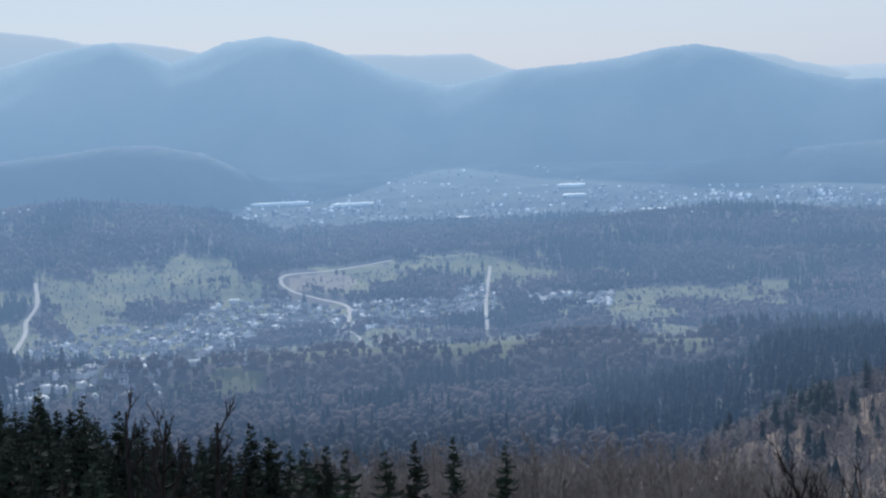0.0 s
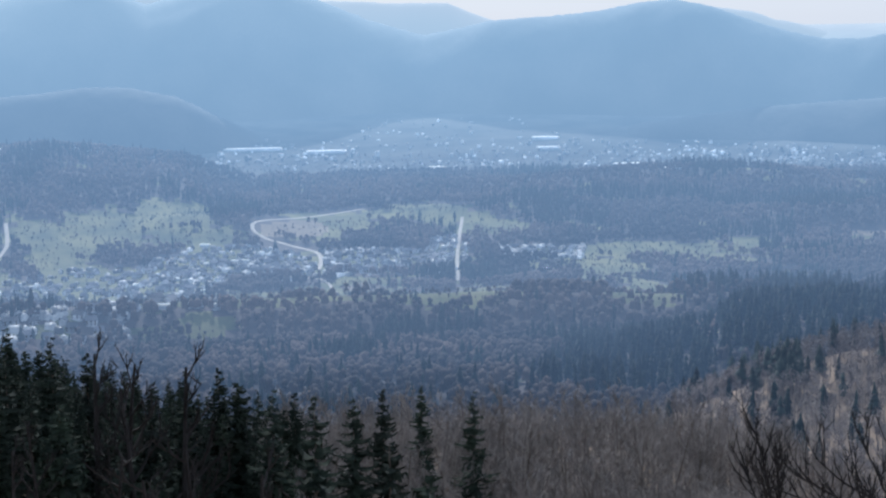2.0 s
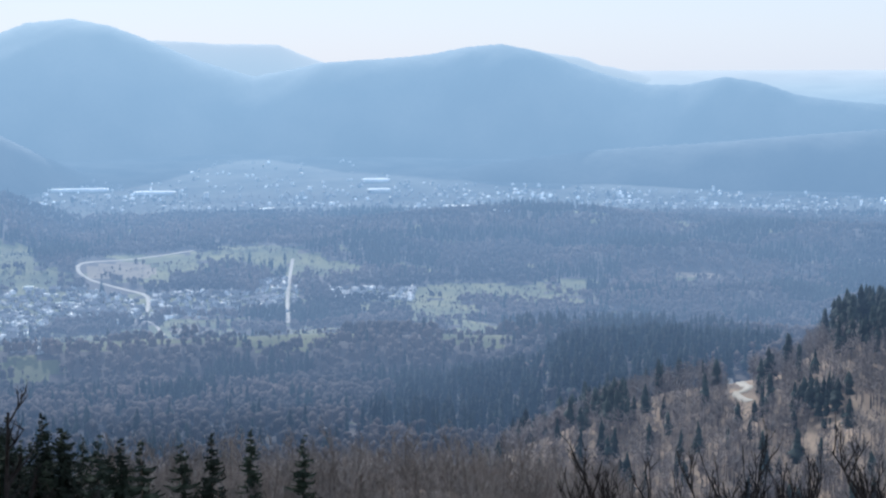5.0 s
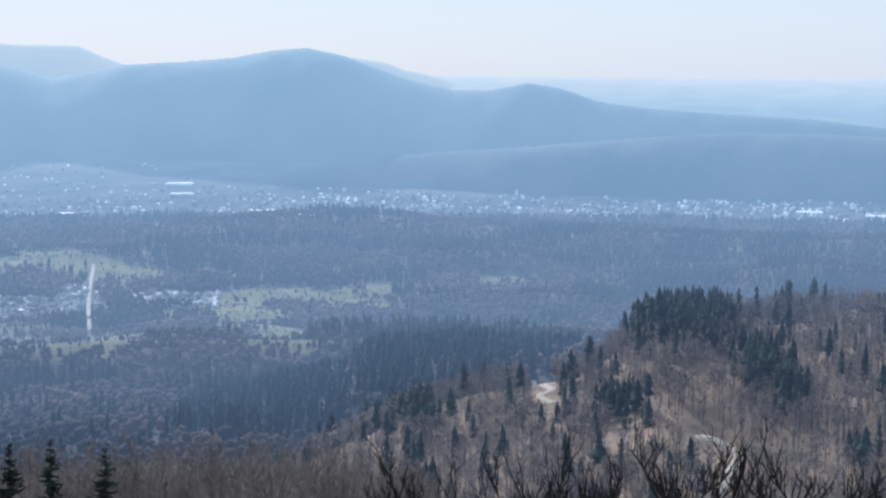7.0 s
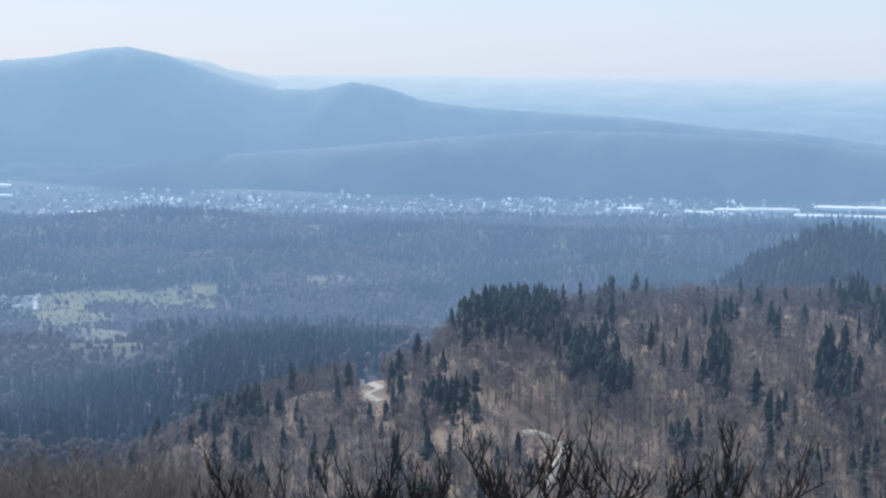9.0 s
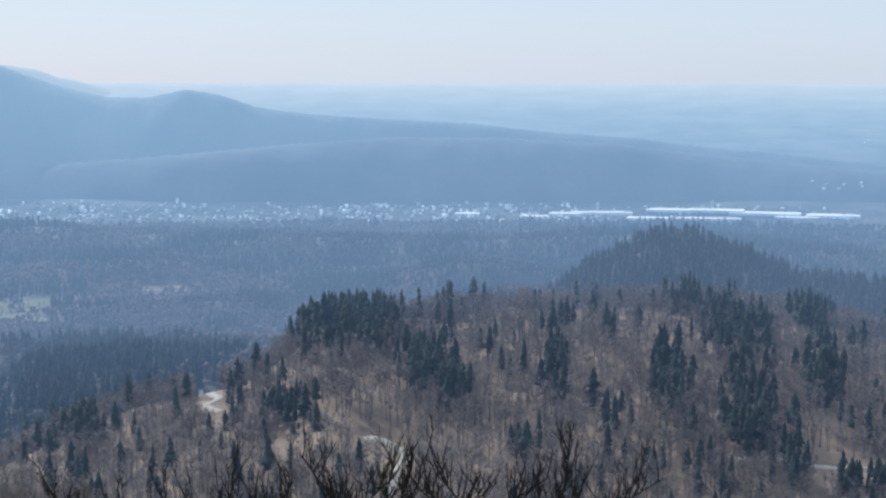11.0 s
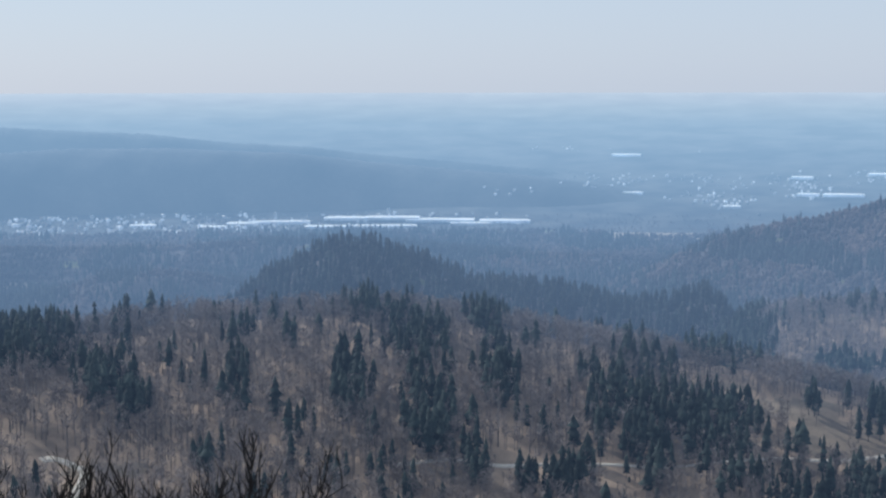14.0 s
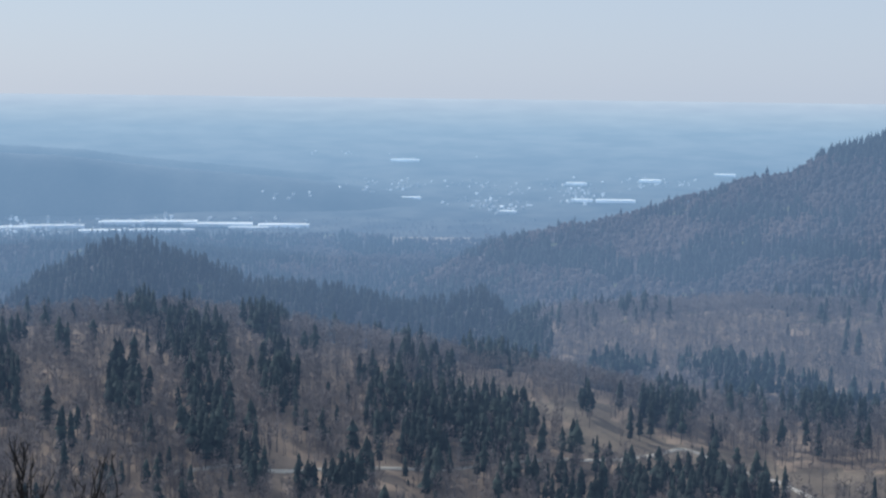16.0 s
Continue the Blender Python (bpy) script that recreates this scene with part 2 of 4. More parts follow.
def land(az, r):
    """Height of the bare ground at a heading and a distance from the look-out."""
    az, r = np.asarray(az, float), np.asarray(r, float)
    x, y = r * np.sin(np.radians(az)), r * np.cos(np.radians(az))
    u = np.clip((r - 4000) / 880, 0, 1)
    plain = np.where(r < 4000, np.interp(r, [1300, 2600, 2900, 3300, 3700, 4000], [0, -128, -125, -100, -65, -43]), EYE_Z + r * tan_d(-4.9 + 4.62 * u))
    z = plain + (8.0 * wave(x, y, 760, 3) + 5.0 * wave(x, y, 330, 4)) * np.clip((r - 1500) / 700, 0, 1) * np.clip((3950 - r) / 400, 0, 1)
    # gentle wooded swells between the village and the town
    for a, q, wide, deep, high in SWELLS:
        z = z + high * np.exp(-((az - a) / wide) ** 2 - ((r - q) / deep) ** 2)
    rough = 4.0 * wave(x, y, 170, 5) + 2.0 * wave(x, y, 60, 6)
    z = np.maximum(z, ridge(az, r, LEFT_WOOD, 3800.0, 0.19, 0.25, 14) + rough * 0.5)
    z = np.maximum(z, ridge(az, r, RIGHT, line(az, [(24, 3250), (30, 3000), (44, 2650)]), line(az, [(28, 0.14), (44, 0.19)]), 0.4, 15, 90) + rough)
    z = np.maximum(z, np.where(az > 26, ridge(az, r, SPUR, 1650.0, 0.17, 0.3, 18, 70) + rough, -400))
    z = np.maximum(z, ridge(az, r, CONE, 1800.0, 0.42, 0.4, 20, 40) + rough * 0.4)
    z = np.maximum(z, ridge(az, r, FIRS, 1400.0, 0.16, 0.2, 20, 40) + rough * 0.3)
    z = np.maximum(z, ridge(az, r, HILL, line(az, [(-10, 1060), (3, 1130), (10, 1220), (30, 1240), (44, 1200)]), line(az, [(-8, 0.13), (2, 0.17), (20, 0.19), (35, 0.13), (45, 0.1)]), 0.45, 18, 50) + rough * 0.6)
    # the look-out's own slope and the near wooded spur
    own = 284 - 0.47 * r
    own = np.maximum(own, np.where(r < 700, 30.0, -400.0))
    z = np.maximum(z, own)
    near = ridge(az, r, NEAR, line(az, [(-60, 200), (-31, 240), (-25, 290), (-18, 390), (0, 450)]), 0.07, 0.5, 20, 40)
    z = np.maximum(z, np.where(r < 900, near, -400))
    return z


def place(az, r, up=0.0):
    return Vector((r * math.sin(radians(az)), r * math.cos(radians(az)), float(land(az, r)) + up))


def reach(az, el, lift=0.0, start=120.0):
    """Where a line of sight from the look-out meets the ground: its distance."""
    rr = np.arange(start, 4870, 4.0)
    over = EYE_Z + rr * tan_d(el) - land(np.full_like(rr, az), rr) - lift
    i = int(np.argmax(over < 0)) if np.any(over < 0) else len(rr) - 1
    return float(rr[i])


# covers, as soft patches: heading, sight angle, half widths
MEADOWS = [(-8.0, -8.15, 3.6, 0.36), (-8.9, -9.6, 1.1, 0.35), (-1.4, -5.8, 0.5, 0.12), (-10.5, -8.9, 1.6, 0.55), (-16.2, -6.85, 2.6, 0.45), (-14.6, -9.75, 1.7, 0.32), (-29.0, -6.9, 3.6, 0.6), (-26.0, -6.6, 1.8, 0.55),
           (-20.9, -7.2, 1.6, 0.5), (-18.3, -9.2, 2.0, 0.35), (-32.0, -8.3, 0.8, 0.9), (-24.5, -10.5, 1.4, 0.5), (-12.3, -8.6, 1.0, 0.5),
           (-22.0, -9.6, 3.0, 0.3), (-25.5, -7.35, 2.2, 0.35), (-30.0, -7.7, 1.8, 0.5), (-17.5, -9.7, 1.6, 0.25), (-13.6, -7.2, 1.0, 0.35), (-19.5, -7.0, 1.4, 0.3), (-27.0, -10.6, 1.6, 0.25)]
VILLAGES = [(-28.0, -9.1, 3.6, 0.75), (-24.0, -8.4, 2.6, 0.6), (-21.6, -8.5, 1.6, 0.45), (-18.0, -8.45, 2.3, 0.42), (-12.6, -8.2, 1.4, 0.2), (-16.0, -8.2, 0.7, 0.6), (-30.0, -10.4, 2.4, 0.5)]
CLEARINGS = [(38.8, -12.9, 1.8, 0.4), (42.5, -13.4, 3.0, 0.5), (30.0, -10.7, 1.6, 0.3), (32.4, -11.3, 1.9, 0.4), (34.7, -12.1, 1.7, 0.5), (36.6, -12.8, 1.4, 0.4), (8.6, -13.4, 1.4, 0.25), (-18.5, -11.4, 1.2, 0.16)]
FIR_STANDS = [(-8.6, -12.0, 3.4, 0.9), (-3.6, -10.7, 2.3, 1.2), (-0.5, -9.9, 1.6, 0.4), (-4.0, -12.4, 0.9, 0.4), (5.6, -7.45, 1.6, 0.5), (10.5, -7.45, 2.2, 0.45), (8.9, -6.4, 1.1, 0.3), (17.6, -6.6, 4.4, 1.6), (23.5, -7.6, 3.5, 0.9), (27.5, -8.2, 4.0, 1.2),
              (29.9, -8.6, 1.7, 1.3), (-12.5, -6.6, 1.2, 0.5), (-17.0, -10.9, 2.2, 0.25), (43.0, -1.9, 2.2, 0.45), (39.0, -4.2, 3.0, 0.2), (41.0, -5.5, 2.5, 0.25), (36.0, -6.2, 2.6, 0.3), (32.0, -5.9, 2.4, 0.3), (43.0, -7.0, 1.8, 0.35),
              (38.0, -8.0, 1.6, 0.25), (-4.0, -6.3, 2.2, 0.2), (-25.0, -6.3, 2.0, 0.3), (-9.0, -6.1, 3.0, 0.2), (-22.5, -7.9, 1.2, 0.2), (2.5, -6.7, 1.6, 0.2)]
# stands and rows of firs on the near hill
HILL_FIRS = [(5.5, -9.0, 2.3, 0.8), (8.4, -10.2, 1.1, 0.9), (9.3, -11.2, 0.8, 0.7), (19.3, -9.0, 1.2, 0.7), (22.5, -10.3, 0.8, 1.2), (17.0, -10.5, 0.8, 1.0), (19.9, -11.6, 0.9, 1.8), (21.4, -13.2, 0.5, 1.1), (27.4, -11.6, 2.3, 2.0), (29.4, -12.0, 2.4, 1.2),
             (15.0, -12.0, 0.7, 0.8), (13.0, -10.6, 0.5, 0.8), (33.6, -10.8, 0.9, 0.55), (36.2, -11.4, 1.1, 0.8), (33.5, -12.5, 0.8, 0.4), (34.2, -14.0, 3.2, 0.75), (38.5, -14.0, 2.2, 0.6), (39.5, -10.4, 1.2, 0.5), (42.0, -10.8, 1.4, 0.7), (35.0, -9.8, 1.4, 0.25),
             (38.3, -9.7, 1.6, 0.3), (17.6, -8.0, 0.5, 0.3), (22.0, -8.3, 0.8, 0.35), (-4.0, -12.4, 1.2, 0.4), (1.5, -11.9, 0.7, 0.35), (4.0, -11.9, 1.6, 0.35), (11.8, -13.0, 1.0, 0.5), (24.0, -13.9, 1.5, 0.5), (30.6, -8.7, 1.6, 1.2)]
FIELDS = [(-21.4, -7.15, 1.3, 0.32), (27.9, -5.32, 1.9, 0.13), (-0.8, -7.4, 0.9, 0.12), (5.0, -6.9, 2.0, 0.06), (-19.0, -9.3, 0.7, 0.15)]


def cover(az, el, patches):
    az, el = np.asarray(az, float), np.asarray(el, float)
    out = np.zeros(np.broadcast(az, el).shape)
    for a, e, sa, se in patches:
        out = np.maximum(out, np.exp(-0.7 * (((az - a) / sa) ** 2 + ((el - e) / se) ** 2) ** 1.5))
    return out


def sight(z, r):
    return np.degrees(np.arctan2(z - EYE_Z, r))


def mesh_object(name, verts, faces, mats, index=None, smooth=False, parent=None):
    me = bpy.data.meshes.new(name)
    me.from_pydata(verts, [], faces)
    for m in mats:
        me.materials.append(m)
    if index is not None:
        me.polygons.foreach_set("material_index", np.asarray(index, dtype=np.int32))
    if smooth:
        me.polygons.foreach_set("use_smooth", np.ones(len(me.polygons), dtype=bool))
    me.update()
    ob = new(name, me)
    ob.parent = parent
    return ob


def fast_mesh(name, verts, tris, mat, smooth=False):
    """A mesh of triangles out of numpy arrays."""
    me = bpy.data.meshes.new(name)
    me.vertices.add(len(verts))
    me.vertices.foreach_set("co", np.ascontiguousarray(verts, dtype=np.float32).ravel())
    me.loops.add(len(tris) * 3)
    me.loops.foreach_set("vertex_index", np.ascontiguousarray(tris, dtype=np.int32).ravel())
    me.polygons.add(len(tris))
    me.polygons.foreach_set("loop_start", np.arange(0, len(tris) * 3, 3, dtype=np.int32))
    me.materials.append(mat)
    if smooth:
        me.polygons.foreach_set("use_smooth", np.ones(len(tris), dtype=bool))
    me.update(calc_edges=True)
    return new(name, me)


def polar_grid(azs, rs):
    A, R = np.meshgrid(np.asarray(azs), np.asarray(rs))
    return A, R


def grid_faces(rows_n, cols_n, wrap=False):
    i, j = np.meshgrid(np.arange(rows_n - 1), np.arange(cols_n if wrap else cols_n - 1), indexing="ij")
    k = (j + 1) % cols_n
    return np.stack([i * cols_n + j, i * cols_n + k, (i + 1) * cols_n + k, (i + 1) * cols_n + j], -1).reshape(-1, 4)


def far_edge(az):
    """Distance at which the hazier valley materials take over from the near hill."""
    return np.interp(az, [-14, -8, 2, 5, 27, 32], [900, 1180, 1250, 1430, 1430, 1820])


# ================= ground sheet =================
AZS = np.concatenate([np.arange(-180, -60, 3.0), np.arange(-60, -36, 0.8), np.arange(-36, 48, 0.2), np.arange(48, 60, 0.6), np.arange(60, 180, 3.0)])
RS = np.concatenate([[0.02, 3.0], np.geomspace(12, 700, 60), np.geomspace(715, 3990, 210), np.linspace(4006, 4885, 64)])
A, R = polar_grid(AZS, RS)
Z = land(np.clip(A, -60, 60), R)
verts = np.stack([R * np.sin(np.radians(A)), R * np.cos(np.radians(A)), Z], -1).reshape(-1, 3)
faces = grid_faces(len(RS), len(AZS), wrap=True)[:, ::-1]
mid = verts[faces].mean(1)
cap = list(range(len(AZS)))
m_r = np.hypot(mid[:, 0], mid[:, 1])
m_az = np.degrees(np.arctan2(mid[:, 0], mid[:, 1]))
m_el = sight(mid[:, 2], m_r)
ragged = 0.30 * wave(mid[:, 0], mid[:, 1], 150, 11) + 0.20 * wave(mid[:, 0], mid[:, 1], 50, 12)
kinds = np.zeros(len(faces), dtype=np.int32)
kinds[(cover(m_az, m_el, MEADOWS + VILLAGES) + 1.7 * ragged > 0.5) & (m_r > 1300)] = 1
kinds[(m_r > 3840 + 90 * ragged) & (mid[:, 2] < -25)] = 4
kinds[(cover(m_az, m_el, CLEARINGS) + ragged > 0.5) & (m_r < 1500)] = 3
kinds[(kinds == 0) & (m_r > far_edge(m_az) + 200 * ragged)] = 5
kinds[m_r > 4040] = 4
kinds[(cover(m_az, m_el, FIELDS) + 0.5 * ragged > 0.5) & (m_r > 2000)] = 6
kinds = np.append(kinds, 0)
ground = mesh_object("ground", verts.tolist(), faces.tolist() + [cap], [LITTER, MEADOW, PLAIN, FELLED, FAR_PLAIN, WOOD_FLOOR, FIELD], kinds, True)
tagged(ground, "rolling wooded land with meadows and a wide valley plain", "ground", kind="structure")


# Farther at left, so the painted haze imitates the sun's glow on the crest.
MAIN_AT = [(-60, 4740), (-24, 4705), (-15, 4630), (-8, 4560), (0, 4500), (8, 4400), (35, 4330)]      # distance of the main crest by heading
FRONT_AT = [(0, 4245)]


def range_height(az, r, crest, dist, foot, bumps):
    """Height of a far range at a heading and distance."""
    dist = line(az, dist)
    T2 = (r - foot) / (dist - foot)
    x, y = r * np.sin(np.radians(az)), r * np.cos(np.radians(az))
    top = EYE_Z + dist * tan_d(line(az, crest))
    low = EYE_Z + foot * tan_d(np.interp(foot, [4000, 4885], [-4.9, -0.3]) - 0.9)
    shape = np.where(T2 <= 1, np.sin(np.clip(T2, 0, 1) * math.pi / 2) ** 1.15, 1 - 2.2 * (T2 - 1))
    mid_ = np.sin(np.clip(T2, 0, 1) * math.pi)
    gully = 1 + 0.11 * wave(x, y, 520, 21) * mid_ + 0.015 * wave(x, y, 170, 22) * mid_
    return low + (top - low) * shape * gully + bumps * wave(x, y, 26, 23) * np.clip(T2, 0, 1) + bumps * 0.7 * wave(x, y, 11, 24)


def hill_range(name, crest, dist, foot, mat, az0, az1, step, bumps, label):
    """A whole range of hills with a front and a back slope, far behind the valley."""
    azs = np.arange(az0, az1 + step, step)
    t = np.concatenate([np.linspace(0, 1, 34), np.linspace(1.06, 1.4, 5)])
    A2, T2 = np.meshgrid(azs, t)
    r = foot + (line(A2, dist) - foot) * T2
    x, y = r * np.sin(np.radians(A2)), r * np.cos(np.radians(A2))
    z = range_height(A2, r, crest, dist, foot, bumps)
    v = np.stack([x, y, z], -1).reshape(-1, 3)
    ob = mesh_object(name, v.tolist(), grid_faces(len(t), len(azs)).tolist(), [mat], None, True)
    return tagged(ob, label, "hills", kind="structure")


hill_range("backdrop_hills", MAIN, MAIN_AT, 4230.0, FAR_HILL, -60, 35, 0.12, 1.6, "wooded mountain range behind the town, with blue haze painted on")
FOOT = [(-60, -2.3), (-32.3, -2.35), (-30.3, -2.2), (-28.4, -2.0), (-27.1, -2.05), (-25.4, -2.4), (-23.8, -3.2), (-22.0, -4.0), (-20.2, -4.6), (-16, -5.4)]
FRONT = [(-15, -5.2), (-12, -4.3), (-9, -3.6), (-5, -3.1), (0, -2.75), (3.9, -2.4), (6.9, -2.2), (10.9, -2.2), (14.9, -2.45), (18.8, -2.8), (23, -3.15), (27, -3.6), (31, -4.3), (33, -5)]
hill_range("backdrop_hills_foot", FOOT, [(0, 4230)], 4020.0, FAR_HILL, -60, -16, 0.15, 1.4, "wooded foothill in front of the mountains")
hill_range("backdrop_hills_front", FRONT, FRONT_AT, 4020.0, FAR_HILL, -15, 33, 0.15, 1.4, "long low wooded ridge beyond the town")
hill_range("backdrop_hills_behind", BEHIND, [(0, 4850)], 4700.0, FARTHEST, -60, 4, 0.2, 1.0, "mountains on the horizon, with the palest blue haze painted on")

# ================= roads =================
def ribbon(name, route, width, label, mat, lift=0.5):
    """A road draped over the land along a route of headings and sight angles."""
    pts = [place(a, reach(a, e, start=500.0)) for a, e in route]
    fine = []
    for i in range(len(pts) - 1):
        p0, p1, p2, p3 = pts[max(i - 1, 0)], pts[i], pts[i + 1], pts[min(i + 2, len(pts) - 1)]
        for k in range(10):
            t = k / 10
            fine.append(0.5 * ((2 * p1) + (p2 - p0) * t + (2 * p0 - 5 * p1 + 4 * p2 - p3) * t * t + (3 * p1 - p0 - 3 * p2 + p3) * t ** 3))
    fine.append(pts[-1])
    verts, faces = [], []
    for i, p in enumerate(fine):
        q = fine[min(i + 1, len(fine) - 1)] - fine[max(i - 1, 0)]
        side = Vector((q.y, -q.x, 0)).normalized() * width / 2
        for s in (-1, -0.8, 0.8, 1):
            c = p + side * s
            az, r = math.degrees(math.atan2(c.x, c.y)), math.hypot(c.x, c.y)
            verts.append((c.x, c.y, float(land(az, r)) + (lift if abs(s) < 0.9 else -0.6)))
    for i in range(len(fine) - 1):
        for j in range(3):
            a = i * 4 + j
            faces.append((a, a + 1, a + 5, a + 4))
    ROUTES.append((np.array([math.degrees(math.atan2(p.x, p.y)) for p in fine]), np.array([math.hypot(p.x, p.y) for p in fine]), np.array([p.z for p in fine]), width))
    return tagged(mesh_object(name, verts, faces, [mat], None, True), label, "road", kind="structure")


ROUTES = []
ribbon("road_1", [(-18.9, -6.53), (-20.8, -6.76), (-22.6, -6.86), (-22.9, -7.1), (-22.5, -7.45), (-21.7, -7.72), (-20.7, -8.02), (-20.5, -8.3), (-20.6, -8.65)], 9, "pale country road curving down to the village", FAR_ROAD)
ribbon("road_2", [(-15.4, -6.9), (-15.5, -7.45), (-15.6, -8.25), (-15.6, -9.15)], 8, "straight pale village street", FAR_ROAD)
ribbon("road_3", [(-31.4, -6.6), (-31.4, -7.33), (-31.8, -7.88), (-31.9, -8.36), (-32.5, -9.18)], 9, "pale winding road beside the meadow", FAR_ROAD)
ribbon("road_4", [(-21.1, -8.9), (-20.1, -9.35), (-19.6, -9.9)], 6, "narrow pale lane below the village", FAR_ROAD)
ribbon("road_5", [(6.1, -12.95), (6.6, -13.0), (7.2, -13.2), (7.6, -13.55), (7.2, -14.3), (6.7, -15.2), (6.2, -16.2)], 6.5, "pale forest road through the wooded hill", ROAD)
ribbon("road_6", [(0.2, -11.1), (0.6, -11.17), (0.88, -11.32), (0.7, -11.48), (0.45, -11.6), (0.6, -11.72), (0.95, -11.85)], 7, "pale hairpin of the forest road", ROAD)
ribbon("road_7", [(18.6, -13.5), (24, -13.5), (28.7, -13.43), (34.4, -13.02), (36.6, -12.62), (37.2, -12.55), (37.9, -12.75), (40.5, -13.5), (43, -14.6)], 4.5, "pale gravel forest track", ROAD)


def on_road(az, r, z):
    """True for trees that stand on a road or just in front of it."""
    el = sight(z, r)
    hit = np.zeros(len(az), dtype=bool)
    for ra, rr, rz, w in ROUTES:
        re = sight(rz, rr)
        wide = np.degrees(w / rr) * 0.75
        tall = np.degrees((16.0 if w > 6 else 6.0) / rr)
        for a, e, q, t in zip(ra, re, wide, tall):
            hit |= (np.abs(az - a) < q) & (el < e + 0.08) & (el > e - t)
    return hit


# ================= woods =================
def seen_mask(az, r, z, lift):
    """True where a tree top of that height stands clear of the land in front of it."""
    rows_r = np.arange(400, 4100, 25.0)
    cols = np.arange(-36, 48.01, 0.5)
    g = sight(land(*np.meshgrid(cols, rows_r)), rows_r[:, None])
    run = np.maximum.accumulate(g, 0)
    i = np.clip(((r - 400) / 25).astype(int) - 1, 0, len(rows_r) - 1)
    j = np.clip(np.round((az + 36) / 0.5).astype(int), 0, len(cols) - 1)
    return sight(z + lift, r) > run[i, j] - 0.12


def scatter(r0, r1, count, seed, az0=-35.5, az1=46.5):
    g = np.random.default_rng(seed)
    az = g.uniform(az0, az1, count)
    r = np.sqrt(g.uniform(r0 * r0, r1 * r1, count))
    z = land(az, r)
    return az, r, z, g


def fir_mesh(px, py, pz, h, g, tiers, sides, bare=0.12):
    """Layered firs: each tier a ragged skirt of hanging points, over a bare stretch of stem."""
    n = len(px)
    girth = g.uniform(0.12, 0.20, n)
    start = g.uniform(bare * 0.5, bare * 1.6, n)
    full = g.uniform(0.55, 0.85, n)
    out_v, out_t = [], []
    k = np.arange(sides)
    off = 0
    for tier in range(tiers):
        q = tier / tiers
        f0 = start + (0.95 - start) * q
        f1 = np.minimum(1.0, f0 + 1.7 / tiers)
        rad = h * girth * (1 - q) ** full * (0.7 + 0.3 * min(1.0, 4 * q)) * g.uniform(0.7, 1.3, n) + 0.25
        ang = g.uniform(0, 6.283, n)[:, None] + k * 6.283 / sides
        rr = rad[:, None] * g.uniform(0.5, 1.3, (n, sides))
        low = (pz + h * f0)[:, None] + g.uniform(-0.03, 0.03, (n, sides)) * h[:, None]
        rim = np.stack([px[:, None] + rr * np.cos(ang), py[:, None] + rr * np.sin(ang), low], -1)
        tip = np.stack([px + g.normal(0, 0.012, n) * h, py, pz + h * f1], -1)[:, None]
        v = np.concatenate([rim, tip], 1)
        base_i = off + np.arange(n)[:, None] * (sides + 1)
        t = np.stack([base_i + k, base_i + (k + 1) % sides, np.broadcast_to(base_i + sides, (n, sides))], -1)
        out_v.append(v.reshape(-1, 3))
        out_t.append(t.reshape(-1, 3))
        off += n * (sides + 1)
    # the stem, a slim three-sided spike
    a3 = np.arange(3) * 2.094
    w = (h * 0.013)[:, None]
    rim = np.stack([px[:, None] + w * np.cos(a3), py[:, None] + w * np.sin(a3), np.repeat(pz[:, None] - 1, 3, 1)], -1)
    v = np.concatenate([rim, np.stack([px, py, pz + h * 0.9], -1)[:, None]], 1)
    base_i = off + np.arange(n)[:, None] * 4
    t = np.stack([base_i + np.arange(3), base_i + (np.arange(3) + 1) % 3, np.broadcast_to(base_i + 3, (n, 3))], -1)
    out_v.append(v.reshape(-1, 3))
    out_t.append(t.reshape(-1, 3))
    return np.concatenate(out_v), np.concatenate(out_t)


def bare_mesh(px, py, pz, h, g, blades, width, wide=0.2):
    """Leafless crowns: a stem and thin twigs that reach from it to a rounded outline."""
    n = len(px)
    m = blades + 2
    ang = g.uniform(0, 6.283, (n, m))
    up = g.uniform(-0.55, 1.0, (n, m))
    flat = np.sqrt(1 - up * up)
    reach_ = g.uniform(0.55, 1.05, (n, m)) * h[:, None] * (wide * g.uniform(0.75, 1.25, n))[:, None]
    out = reach_ * flat
    top = (0.68 + 0.31 * up * g.uniform(0.8, 1.0, (n, m))) * h[:, None]
    low = np.maximum(top - g.uniform(0.02, 0.16, (n, m)) * h[:, None], 0.22 * h[:, None])
    b0 = out * g.uniform(0.0, 0.55, (n, m))
    w = width * g.uniform(0.6, 1.4, (n, m))
    low[:, :2], b0[:, :2], out[:, :2] = -0.5, 0.0, 0.02 * h[:, None]
    top[:, :2] = h[:, None] * g.uniform(0.75, 0.92, (n, 2))
    w[:, :2] = width * 0.5 + 0.34
    cx, sy = np.cos(ang), np.sin(ang)
    p0 = np.stack([px[:, None] + b0 * cx, py[:, None] + b0 * sy, pz[:, None] + low], -1)
    p1 = np.stack([px[:, None] + out * cx, py[:, None] + out * sy, pz[:, None] + top], -1)
    turn = g.uniform(0, 6.283, (n, m))
    side = np.stack([np.cos(turn), np.sin(turn), np.zeros_like(ang)], -1) * w[..., None] / 2
    side[:, 0] = np.array([1, 0, 0]) * w[:, 0, None] / 2
    side[:, 1] = np.array([0, 1, 0]) * w[:, 1, None] / 2
    v = np.stack([p0 - side, p0 + side, p1], 2).reshape(-1, 3)
    return v, np.arange(len(v)).reshape(-1, 3)


